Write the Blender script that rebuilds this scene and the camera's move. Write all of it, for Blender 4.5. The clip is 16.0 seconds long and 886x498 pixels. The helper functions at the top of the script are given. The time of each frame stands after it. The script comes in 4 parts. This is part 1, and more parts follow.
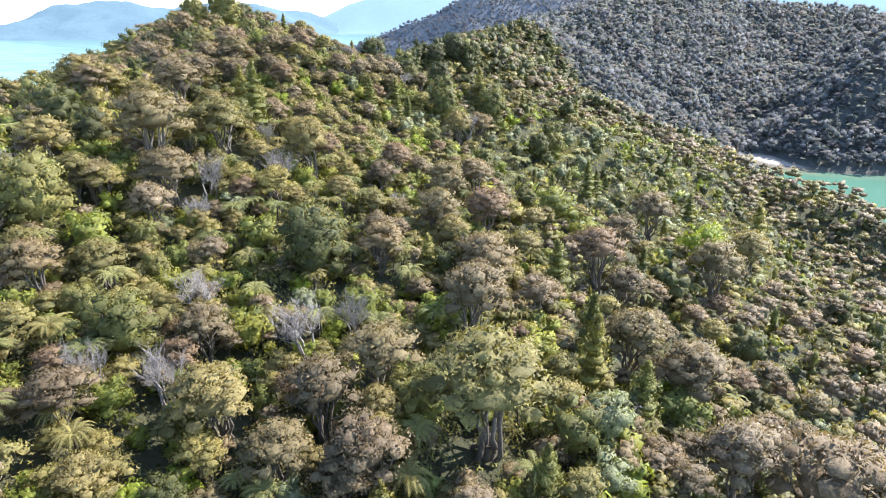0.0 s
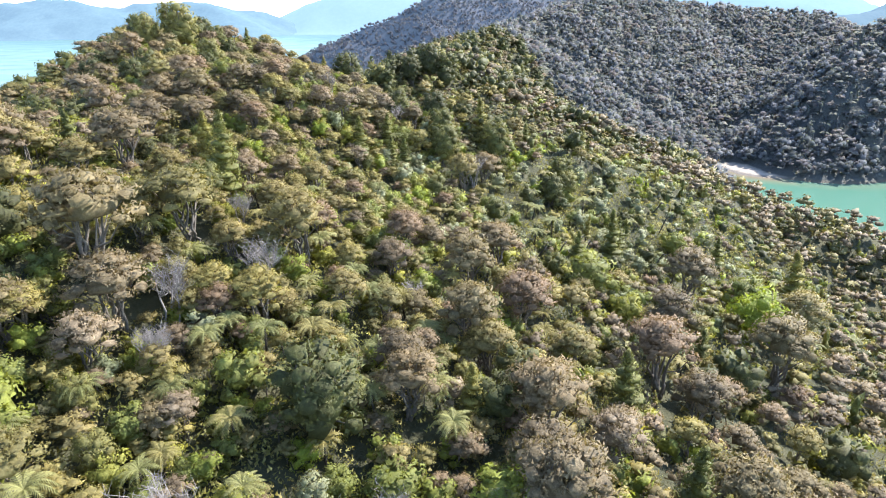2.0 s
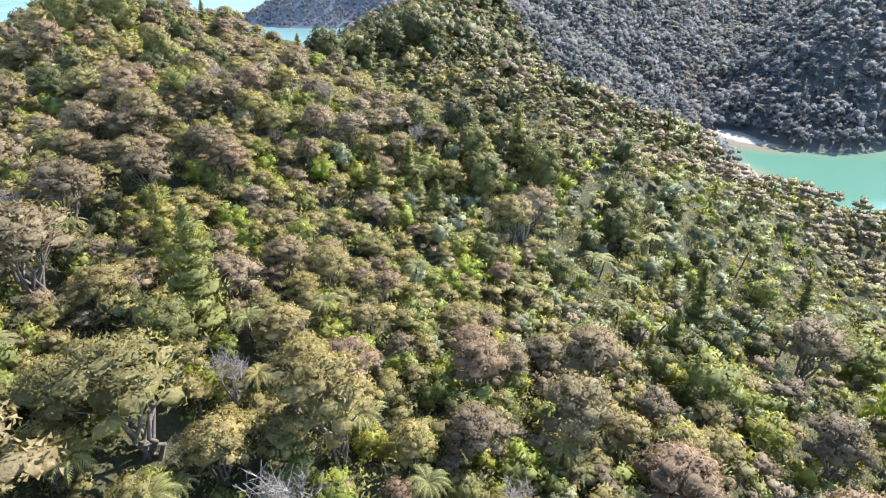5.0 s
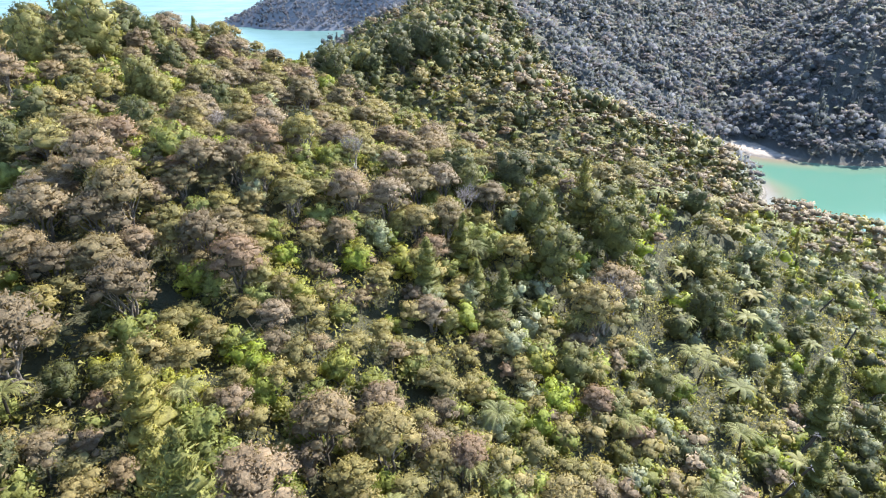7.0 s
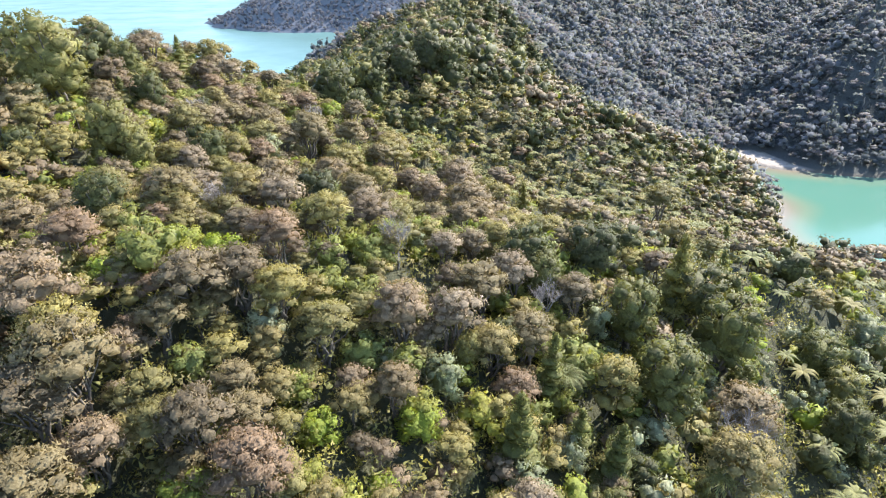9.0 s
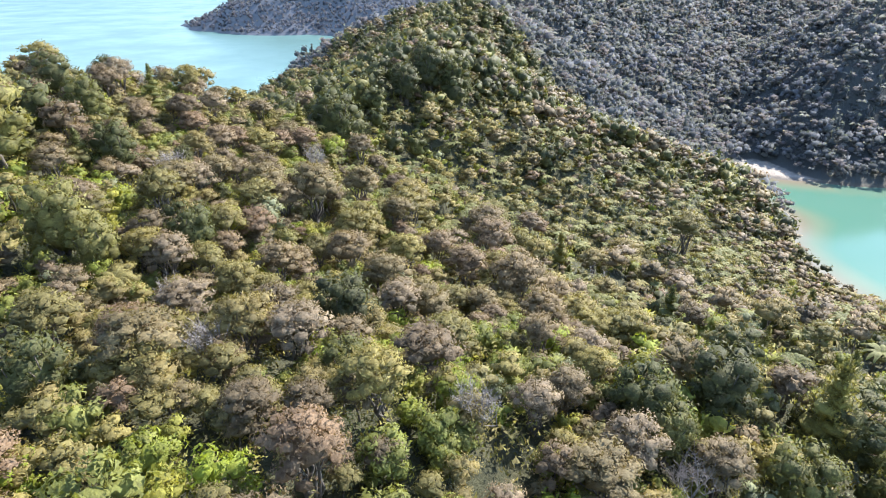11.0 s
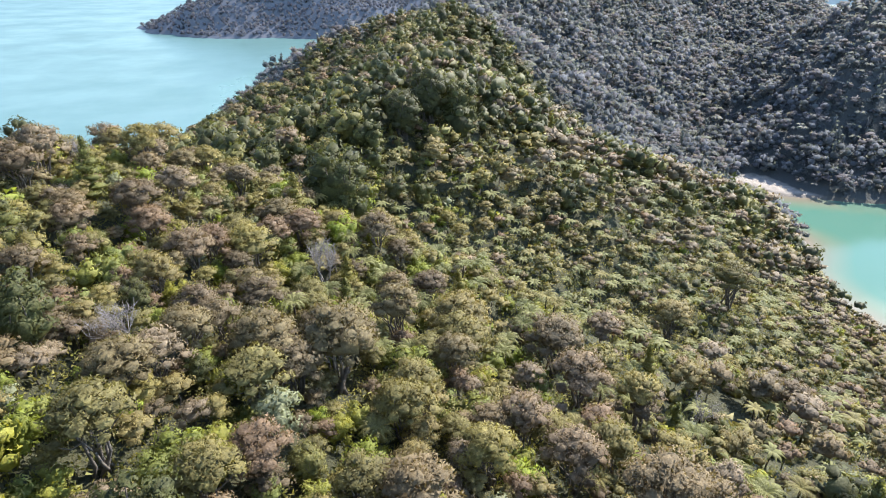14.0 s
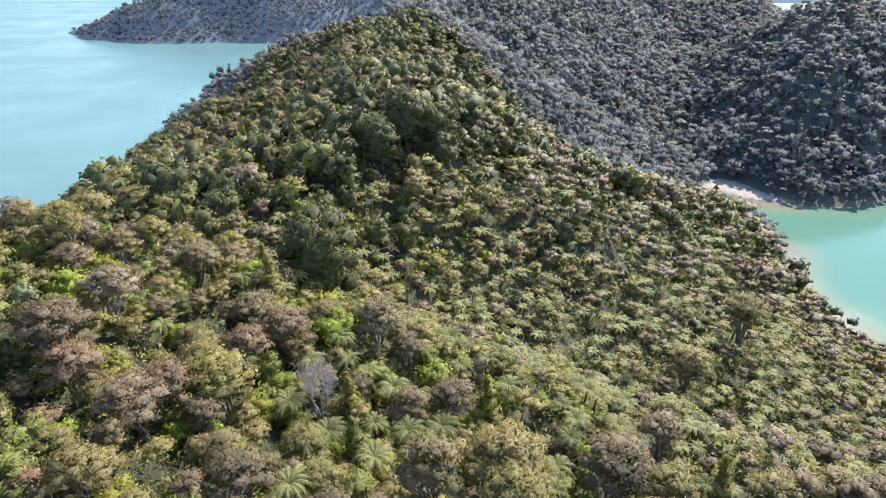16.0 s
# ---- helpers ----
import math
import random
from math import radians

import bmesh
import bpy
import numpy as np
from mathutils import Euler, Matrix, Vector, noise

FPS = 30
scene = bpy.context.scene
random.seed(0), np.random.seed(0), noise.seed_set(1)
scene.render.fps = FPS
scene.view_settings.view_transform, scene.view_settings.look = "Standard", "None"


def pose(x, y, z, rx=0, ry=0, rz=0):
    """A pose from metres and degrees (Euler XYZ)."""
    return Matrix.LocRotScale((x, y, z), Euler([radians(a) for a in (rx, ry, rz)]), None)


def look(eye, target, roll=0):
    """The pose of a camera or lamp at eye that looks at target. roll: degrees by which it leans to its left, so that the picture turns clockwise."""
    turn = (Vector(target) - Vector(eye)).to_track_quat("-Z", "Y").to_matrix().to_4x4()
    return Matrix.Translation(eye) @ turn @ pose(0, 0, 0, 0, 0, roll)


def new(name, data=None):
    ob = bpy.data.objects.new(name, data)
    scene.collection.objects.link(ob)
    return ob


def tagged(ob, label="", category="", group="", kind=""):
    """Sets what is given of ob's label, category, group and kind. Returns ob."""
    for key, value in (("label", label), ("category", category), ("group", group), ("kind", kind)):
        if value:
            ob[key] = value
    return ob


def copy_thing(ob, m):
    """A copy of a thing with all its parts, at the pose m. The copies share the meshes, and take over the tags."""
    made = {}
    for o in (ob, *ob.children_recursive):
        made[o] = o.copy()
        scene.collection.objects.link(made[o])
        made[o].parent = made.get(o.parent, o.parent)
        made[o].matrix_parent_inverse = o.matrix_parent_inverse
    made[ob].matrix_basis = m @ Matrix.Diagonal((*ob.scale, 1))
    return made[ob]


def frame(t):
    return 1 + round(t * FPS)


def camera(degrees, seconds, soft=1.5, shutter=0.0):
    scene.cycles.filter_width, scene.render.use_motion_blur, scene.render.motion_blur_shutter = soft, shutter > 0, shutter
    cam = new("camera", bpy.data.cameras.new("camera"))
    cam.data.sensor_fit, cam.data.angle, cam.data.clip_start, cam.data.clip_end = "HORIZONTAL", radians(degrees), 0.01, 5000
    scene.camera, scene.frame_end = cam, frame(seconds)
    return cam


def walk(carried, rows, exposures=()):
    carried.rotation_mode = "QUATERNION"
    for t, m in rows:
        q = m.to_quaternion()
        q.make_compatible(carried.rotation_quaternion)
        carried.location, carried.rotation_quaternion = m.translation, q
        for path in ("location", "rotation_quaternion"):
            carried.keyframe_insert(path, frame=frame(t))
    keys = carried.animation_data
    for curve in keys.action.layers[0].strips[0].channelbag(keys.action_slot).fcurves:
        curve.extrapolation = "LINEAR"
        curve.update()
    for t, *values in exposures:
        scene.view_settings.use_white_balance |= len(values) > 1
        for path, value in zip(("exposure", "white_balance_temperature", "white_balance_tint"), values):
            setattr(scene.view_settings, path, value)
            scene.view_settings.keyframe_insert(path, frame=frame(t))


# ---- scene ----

# the camera and its flight
cam = camera(74.5, 16.0, soft=1.05)
METRES, EYE, TILT, LEAN, TURN = 160.0, 90.0, -22.0, 0.5, 0.0
ROWS = [
    (0.0, 0.0, 0.0, 0.0, 0.0, 0.0, 0.0),
    (0.5, -0.0115, 0.0259, 0.0169, -0.93, -0.01, 0.33),
    (1.0, -0.0225, 0.0517, 0.0341, -1.84, -0.01, 0.65),
    (1.5, -0.0328, 0.0775, 0.0514, -2.72, -0.03, 0.97),
    (2.0, -0.0426, 0.1032, 0.069, -3.6, -0.06, 1.27),
    (2.5, -0.0521, 0.1293, 0.0858, -4.46, -0.11, 1.58),
    (3.0, -0.0608, 0.1553, 0.1016, -5.18, -1.03, 1.89),
    (3.2, -0.0641, 0.1657, 0.108, -5.42, -1.78, 1.97),
    (3.7, -0.0723, 0.1924, 0.1241, -6.0, -3.3, 2.17),
    (4.3, -0.082, 0.2245, 0.1435, -6.6, -4.4, 2.36),
    (5.5, -0.1009, 0.2888, 0.182, -7.55, -4.74, 2.63),
    (6.0, -0.1081, 0.3157, 0.1971, -7.88, -4.74, 2.71),
    (6.5, -0.1151, 0.3432, 0.2101, -7.92, -4.73, 2.72),
    (7.0, -0.1221, 0.3712, 0.2232, -7.94, -4.74, 2.69),
    (7.5, -0.1292, 0.3988, 0.2366, -8.03, -4.77, 2.67),
    (8.0, -0.1361, 0.4263, 0.2507, -8.24, -4.8, 2.72),
    (8.5, -0.1427, 0.4537, 0.2647, -8.74, -4.84, 2.87),
    (9.0, -0.1489, 0.4816, 0.2787, -9.3, -4.88, 3.1),
    (9.5, -0.1547, 0.5089, 0.2927, -9.77, -4.92, 3.31),
    (12.0, -0.1786, 0.6412, 0.3603, -12.04, -5.13, 4.07),
    (12.5, -0.1829, 0.6686, 0.3741, -12.63, -5.2, 4.25),
    (13.0, -0.1868, 0.6953, 0.3878, -13.19, -5.28, 4.42),
    (13.5, -0.1904, 0.722, 0.4013, -13.71, -5.33, 4.59),
    (14.0, -0.1938, 0.7487, 0.4151, -14.24, -5.4, 4.74),
    (14.5, -0.1969, 0.7755, 0.4287, -14.86, -5.47, 4.98),
    (15.0, -0.199, 0.8016, 0.4423, -15.99, -5.59, 5.41),
    (15.5, -0.2003, 0.8278, 0.4561, -17.61, -5.76, 6.05),
    (16.0, -0.2012, 0.8544, 0.4698, -18.75, -5.9, 6.48),
]
walk(cam, [(t, pose(0, 0, EYE, TILT, LEAN, TURN) @ pose(METRES * x, METRES * y, METRES * z, 90 + pitch, roll, yaw)) for t, x, y, z, yaw, pitch, roll in ROWS], exposures=[(0.0, 1.8), (9.5, 1.74), (12.0, 1.55), (16.0, 1.4)])

# ------------------------------------------------------------------ light
SUN_AZ, SUN_EL = 57.0, 40.0          # clockwise from +y, and above the horizon
world = bpy.data.worlds.new("sky")
scene.world = world
world.use_nodes = True
wn = world.node_tree.nodes
sky = wn.new("ShaderNodeTexSky")
sky.sky_type = "NISHITA"
sky.sun_disc = False
sky.sun_elevation = radians(SUN_EL)
sky.sun_rotation = radians(SUN_AZ)
sky.dust_density = 0.1
sky.air_density = 1.0
wn["Background"].inputs["Strength"].default_value = 0.15
world.node_tree.links.new(sky.outputs["Color"], wn["Background"].inputs["Color"])
sun_data = bpy.data.lights.new("sun", "SUN")
sun_data.energy = 4.3
sun_data.angle = radians(0.6)
sun_data.color = (1.0, 0.95, 0.88)
sun = new("sun", sun_data)
to_sun = Vector((math.sin(radians(SUN_AZ)) * math.cos(radians(SUN_EL)), math.cos(radians(SUN_AZ)) * math.cos(radians(SUN_EL)), math.sin(radians(SUN_EL))))
sun.matrix_world = look(to_sun * 400, (0, 0, 0))


# ------------------------------------------------------------------ materials
def material(name):
    mat = bpy.data.materials.new(name)
    mat.use_nodes = True
    return mat, mat.node_tree.nodes, mat.node_tree.links, mat.node_tree.nodes["Principled BSDF"]


def ramp(nodes, stops, mode="LINEAR"):
    r = nodes.new("ShaderNodeValToRGB")
    r.color_ramp.interpolation = mode
    els = r.color_ramp.elements
    while len(els) < len(stops):
        els.new(0.5)
    for e, (p, c) in zip(els, stops):
        e.position, e.color = p, (*c, 1)
    return r


def noise_tex(nodes, scale, detail=3.0, rough=0.6):
    n = nodes.new("ShaderNodeTexNoise")
    n.inputs["Scale"].default_value, n.inputs["Detail"].default_value, n.inputs["Roughness"].default_value = scale, detail, rough
    return n


def math_node(nodes, links, op, a, b=None):
    m = nodes.new("ShaderNodeMath")
    m.operation = op
    for k, v in ((0, a), (1, b)):
        if v is None:
            continue
        if isinstance(v, (int, float)):
            m.inputs[k].default_value = v
        else:
            links.new(v, m.inputs[k])
    return m.outputs[0]


def foliage(name, tones, leaf=0.28, clump=0.34, glow_through=0.3, sheen=0.28):
    """Leaves: a tone for each plant, a second variation for its boughs and a third for each leaf."""
    mat, nodes, links, bsdf = material(name)
    info, attr = nodes.new("ShaderNodeObjectInfo"), nodes.new("ShaderNodeAttribute")
    attr.attribute_name = "tint"
    pick = math_node(nodes, links, "FRACT", math_node(nodes, links, "ADD", info.outputs["Random"], attr.outputs["Fac"]))
    tone = ramp(nodes, [(i / len(tones), c) for i, c in enumerate(tones)], "CONSTANT")
    links.new(pick, tone.inputs["Fac"])
    geo = nodes.new("ShaderNodeNewGeometry")
    boughs = noise_tex(nodes, 0.9, 4.0, 0.65)
    links.new(geo.outputs["Position"], boughs.inputs["Vector"])
    b = nodes.new("ShaderNodeMapRange")
    b.inputs["From Min"].default_value, b.inputs["From Max"].default_value = 0.3, 0.7
    b.inputs["To Min"].default_value, b.inputs["To Max"].default_value = 1 - clump, 1 + clump
    links.new(boughs.outputs["Fac"], b.inputs["Value"])
    l = nodes.new("ShaderNodeMapRange")
    l.inputs["To Min"].default_value, l.inputs["To Max"].default_value = 1 - leaf, 1 + leaf
    links.new(geo.outputs["Random Per Island"], l.inputs["Value"])
    tufts = noise_tex(nodes, 4.5, 4.0, 0.7)
    links.new(geo.outputs["Position"], tufts.inputs["Vector"])
    t = nodes.new("ShaderNodeMapRange")
    t.inputs["From Min"].default_value, t.inputs["From Max"].default_value = 0.3, 0.7
    t.inputs["To Min"].default_value, t.inputs["To Max"].default_value = 1 - leaf, 1 + leaf
    links.new(tufts.outputs["Fac"], t.inputs["Value"])
    both = math_node(nodes, links, "MULTIPLY", math_node(nodes, links, "MULTIPLY", b.outputs["Result"], l.outputs["Result"]), t.outputs["Result"])
    mul = nodes.new("ShaderNodeVectorMath")
    mul.operation = "SCALE"
    links.new(tone.outputs["Color"], mul.inputs[0])
    links.new(both, mul.inputs["Scale"])
    bump = nodes.new("ShaderNodeBump")
    bump.inputs["Strength"].default_value, bump.inputs["Distance"].default_value = 0.5, 0.2
    links.new(tufts.outputs["Fac"], bump.inputs["Height"])
    links.new(bump.outputs["Normal"], bsdf.inputs["Normal"])
    links.new(mul.outputs["Vector"], bsdf.inputs["Base Color"])
    bsdf.inputs["Roughness"].default_value = 0.6
    bsdf.inputs["Specular IOR Level"].default_value = sheen
    thin = nodes.new("ShaderNodeBsdfTranslucent")
    warm = nodes.new("ShaderNodeMix")
    warm.data_type, warm.blend_type = "RGBA", "MULTIPLY"
    warm.inputs[0].default_value = 1.0
    links.new(mul.outputs["Vector"], warm.inputs[6])
    warm.inputs[7].default_value = (1.35, 1.35, 0.85, 1)
    links.new(warm.outputs[2], thin.inputs["Color"])
    mix = nodes.new("ShaderNodeMixShader")
    mix.inputs["Fac"].default_value = glow_through
    links.new(bsdf.outputs["BSDF"], mix.inputs[1])
    links.new(thin.outputs["BSDF"], mix.inputs[2])
    links.new(mix.outputs["Shader"], nodes["Material Output"].inputs["Surface"])
    return mat


def bark(name, a, b):
    mat, nodes, links, bsdf = material(name)
    geo = nodes.new("ShaderNodeNewGeometry")
    n = noise_tex(nodes, 3.5, 5.0, 0.7)
    links.new(geo.outputs["Position"], n.inputs["Vector"])
    r = ramp(nodes, [(0.3, a), (0.7, b)])
    links.new(n.outputs["Fac"], r.inputs["Fac"])
    links.new(r.outputs["Color"], bsdf.inputs["Base Color"])
    bump = nodes.new("ShaderNodeBump")
    bump.inputs["Distance"].default_value = 0.05
    links.new(n.outputs["Fac"], bump.inputs["Height"])
    links.new(bump.outputs["Normal"], bsdf.inputs["Normal"])
    bsdf.inputs["Roughness"].default_value = 0.85
    return mat


M_MANUKA = foliage("brown_manuka_leaf", [(0.172, 0.132, 0.076), (0.206, 0.150, 0.092), (0.137, 0.104, 0.061), (0.198, 0.133, 0.081), (0.180, 0.141, 0.070), (0.223, 0.172, 0.113), (0.155, 0.114, 0.070), (0.193, 0.143, 0.077)], glow_through=0.26)
M_KANUKA = foliage("olive_kanuka_leaf", [(0.203, 0.172, 0.062), (0.230, 0.190, 0.066), (0.171, 0.148, 0.056), (0.242, 0.204, 0.068), (0.219, 0.176, 0.071), (0.194, 0.170, 0.063), (0.230, 0.186, 0.074)], glow_through=0.3)
M_BROAD = foliage("dark_broadleaf", [(0.081, 0.086, 0.030), (0.121, 0.121, 0.038), (0.096, 0.097, 0.036), (0.177, 0.165, 0.054), (0.071, 0.074, 0.030)])
M_SHRUB = foliage("fresh_green_leaf", [(0.186, 0.203, 0.043), (0.220, 0.260, 0.035), (0.192, 0.201, 0.054), (0.238, 0.239, 0.052), (0.164, 0.179, 0.047), (0.249, 0.241, 0.043), (0.192, 0.211, 0.063), (0.209, 0.234, 0.042)], glow_through=0.34)
M_FERN = foliage("tree_fern_frond", [(0.223, 0.224, 0.083), (0.267, 0.260, 0.100), (0.178, 0.184, 0.068), (0.267, 0.231, 0.085)], leaf=0.15, clump=0.2, glow_through=0.4, sheen=0.3)
M_CONE = foliage("olive_conifer_leaf", [(0.109, 0.116, 0.033), (0.147, 0.148, 0.040), (0.207, 0.185, 0.047)], glow_through=0.25)
M_SILVER = foliage("silvery_leaf", [(0.230, 0.240, 0.137), (0.279, 0.285, 0.169), (0.189, 0.206, 0.111)], sheen=0.35)
M_SCRUB = foliage("undergrowth_leaf", [(0.229, 0.214, 0.068), (0.259, 0.236, 0.071), (0.205, 0.195, 0.064), (0.282, 0.251, 0.075), (0.200, 0.197, 0.062), (0.249, 0.217, 0.085)], glow_through=0.4)
M_LOW = foliage("low_bush_leaf", [(0.146, 0.144, 0.059), (0.189, 0.176, 0.072), (0.112, 0.118, 0.048), (0.222, 0.191, 0.083)], glow_through=0.35)
# slope and headland leaves: distance haze is mixed into these greyed, bluish tones
M_FAR = foliage("hazed_slope_leaf", [(0.207, 0.217, 0.257), (0.236, 0.242, 0.284), (0.183, 0.194, 0.233), (0.222, 0.217, 0.253), (0.252, 0.257, 0.293), (0.211, 0.220, 0.233)], leaf=0.12, clump=0.22, glow_through=0.55, sheen=0.06)
M_FAR_BROWN = foliage("hazed_manuka_leaf", [(0.223, 0.206, 0.226), (0.244, 0.223, 0.245), (0.199, 0.185, 0.206), (0.232, 0.208, 0.222)], leaf=0.12, clump=0.22, glow_through=0.55, sheen=0.06)
M_FAR_DARK = foliage("hazed_dark_leaf", [(0.119, 0.135, 0.154), (0.144, 0.157, 0.175), (0.110, 0.123, 0.142)], leaf=0.12, clump=0.22, glow_through=0.55, sheen=0.06)
M_HEAD = foliage("hazed_headland_leaf", [(0.137, 0.148, 0.195), (0.152, 0.159, 0.204), (0.127, 0.139, 0.186), (0.152, 0.152, 0.191)], leaf=0.08, clump=0.15, glow_through=0.55, sheen=0.0)
B_MANUKA = bark("manuka_bark", (0.07, 0.06, 0.05), (0.18, 0.155, 0.13))
B_DEAD = bark("bleached_dead_wood", (0.17, 0.15, 0.14), (0.33, 0.30, 0.285))
B_FERN = bark("tree_fern_trunk", (0.025, 0.02, 0.014), (0.07, 0.055, 0.04))

# ------------------------------------------------------------------ the lie of the land
# each ridge: its crest (x, y, height), fall to the left and to the right of it
RIDGES = [
    ([(-30, -80, 52), (-45, 28, 68), (-50, 83, 78.5), (-59, 138, 79.1), (-71, 197, 88.1), (-48, 220, 79.8), (-34, 249, 57.2)], 0.92, 0.36),
    ([(-33, 253, 62.3), (16, 318, 69.5), (26, 400, 72.2), (56, 438, 73.9), (80, 502, 81.8), (166, 583, 102), (291, 647, 96), (430, 648, 86), (557, 701, 56)], 0.58, 0.61),
    ([(255, 390, 30), (278, 401, 46), (342, 448, 83), (416, 476, 71), (517, 563, 69)], 0.63, 0.6),
    ([(-35, 129, 82.5), (13, 144, 68.8), (33, 148, 64.4), (87, 168, 45.4), (119, 151, 37.3), (150, 143, 10)], 0.69, 0.67),
    ([(2, 303, 68), (41, 273, 51.1), (94, 297, 36), (147, 321, 14)], 0.56, 0.66),
    ([(-23, 274, 57.1), (-53, 295, 54), (-62, 330, 47), (-54, 379, 41.9), (-38, 426, 42.3)], 0.75, 0.47),
    ([(-62, 165, 81), (-86, 191, 82.8), (-105, 221, 65.3)], 0.76, 0.62),
    ([(56, 438, 74), (32, 458, 72), (2, 480, 65), (-20, 500, 49), (-32, 519, 40.5), (-50, 520, 26.1), (-74, 510, 7.2)], 0.62, 0.55),
    ([(57, 224, 32), (100, 237, 15), (122, 241, 0)], 0.61, 0.6),
    ([(-62, 152, 80), (-88, 146, 74.9), (-112, 142, 70)], 0.6, 0.6),
]
KNOLLS = [(238, 369, 28, -5.3), (189, 394, 18, 3.1), (214, 384, 18, -3.1), (200, 300, 18, 2.9), (379, 488, 18, -2.9), (165, 230, 40, 2.6), (251, 383, 18, -2.2), (218, 432, 18, -2.2), (105, 468, 18, -2.3), (-31, 50, 18, -1.9), (2, 55, 18, 2.1), (189, 394, 18, 2.0), (379, 488, 18, -2.2), (200, 300, 18, 2.0), (12, 30, 18, 5.0), (-58, 208, 18, 1.0), (8, 270, 16, 3.6)]


def ground_height(x, y):
    """The ground's height at arrays of places."""
    x, y = np.asarray(x, float), np.asarray(y, float)
    hs = []
    for crest, left, right in RIDGES:
        best, h, side = np.full(x.shape, 1e18), np.zeros(x.shape), np.zeros(x.shape)
        for a, b in zip(crest[:-1], crest[1:]):
            dx, dy = b[0] - a[0], b[1] - a[1]
            u = np.clip(((x - a[0]) * dx + (y - a[1]) * dy) / (dx * dx + dy * dy), 0, 1)
            qx, qy = x - a[0] - u * dx, y - a[1] - u * dy
            r = np.hypot(qx, qy)
            near = r < best
            best, h, side = np.where(near, r, best), np.where(near, a[2] + u * (b[2] - a[2]), h), np.where(near, dx * qy - dy * qx, side)
        hs.append(h - np.where(side > 0, left, right) * (np.sqrt(best * best + 81) - 9))
    hs = np.array(hs)
    top = hs.max(0)
    z = top + 5.0 * np.log(np.exp((hs - top) / 5.0).sum(0))
    for kx, ky, kr, ka in KNOLLS:
        z = z + ka * np.exp(-((x - kx) ** 2 + (y - ky) ** 2) / kr ** 2)
    z = z + (0.9 - z) * np.clip(1.6 * np.exp(-((x - 209) / 12) ** 2 - ((y - 370) / 19) ** 2), 0, 0.9)      # flat beach at the head of the inlet
    z = z + 0.7 * np.sin(x * 0.31 + 1.3 * np.sin(y * 0.17)) * np.sin(y * 0.27 + 0.8) * np.clip(z / 10, 0, 1)
    return np.maximum(z, -12.0)


def mesh_of(name, verts, tris, smooth=None, normals=None, tint=None, extra=None):
    me = bpy.data.meshes.new(name)
    verts, tris = np.asarray(verts, np.float32), np.asarray(tris, np.int32)
    me.vertices.add(len(verts))
    me.vertices.foreach_set("co", verts.ravel())
    me.loops.add(tris.size)
    me.loops.foreach_set("vertex_index", tris.ravel())
    me.polygons.add(len(tris))
    k = tris.shape[1]
    me.polygons.foreach_set("loop_start", np.arange(0, tris.size, k, dtype=np.int32))
    me.polygons.foreach_set("loop_total", np.full(len(tris), k, dtype=np.int32))
    if smooth is not None:
        me.polygons.foreach_set("use_smooth", np.asarray(smooth, bool))
    for key, values in (("tint", tint), ("depth", extra)):
        if values is not None:
            me.attributes.new(key, "FLOAT", "POINT").data.foreach_set("value", np.asarray(values, np.float32))
    if normals is not None:
        me.attributes.new("custom_normal", "FLOAT_VECTOR", "POINT").data.foreach_set("vector", np.asarray(normals, np.float32).ravel())
    me.update(calc_edges=True)
    return me


def sheet(name, xs, ys, height):
    gx, gy = np.meshgrid(xs, ys)
    gz = height(gx, gy)
    v = np.stack([gx.ravel(), gy.ravel(), gz.ravel()], 1)
    nx = len(xs)
    i = (np.arange(len(ys) - 1)[:, None] * nx + np.arange(nx - 1)[None]).ravel()
    f = np.stack([i, i + 1, i + nx + 1, i + nx], 1)
    return v, f


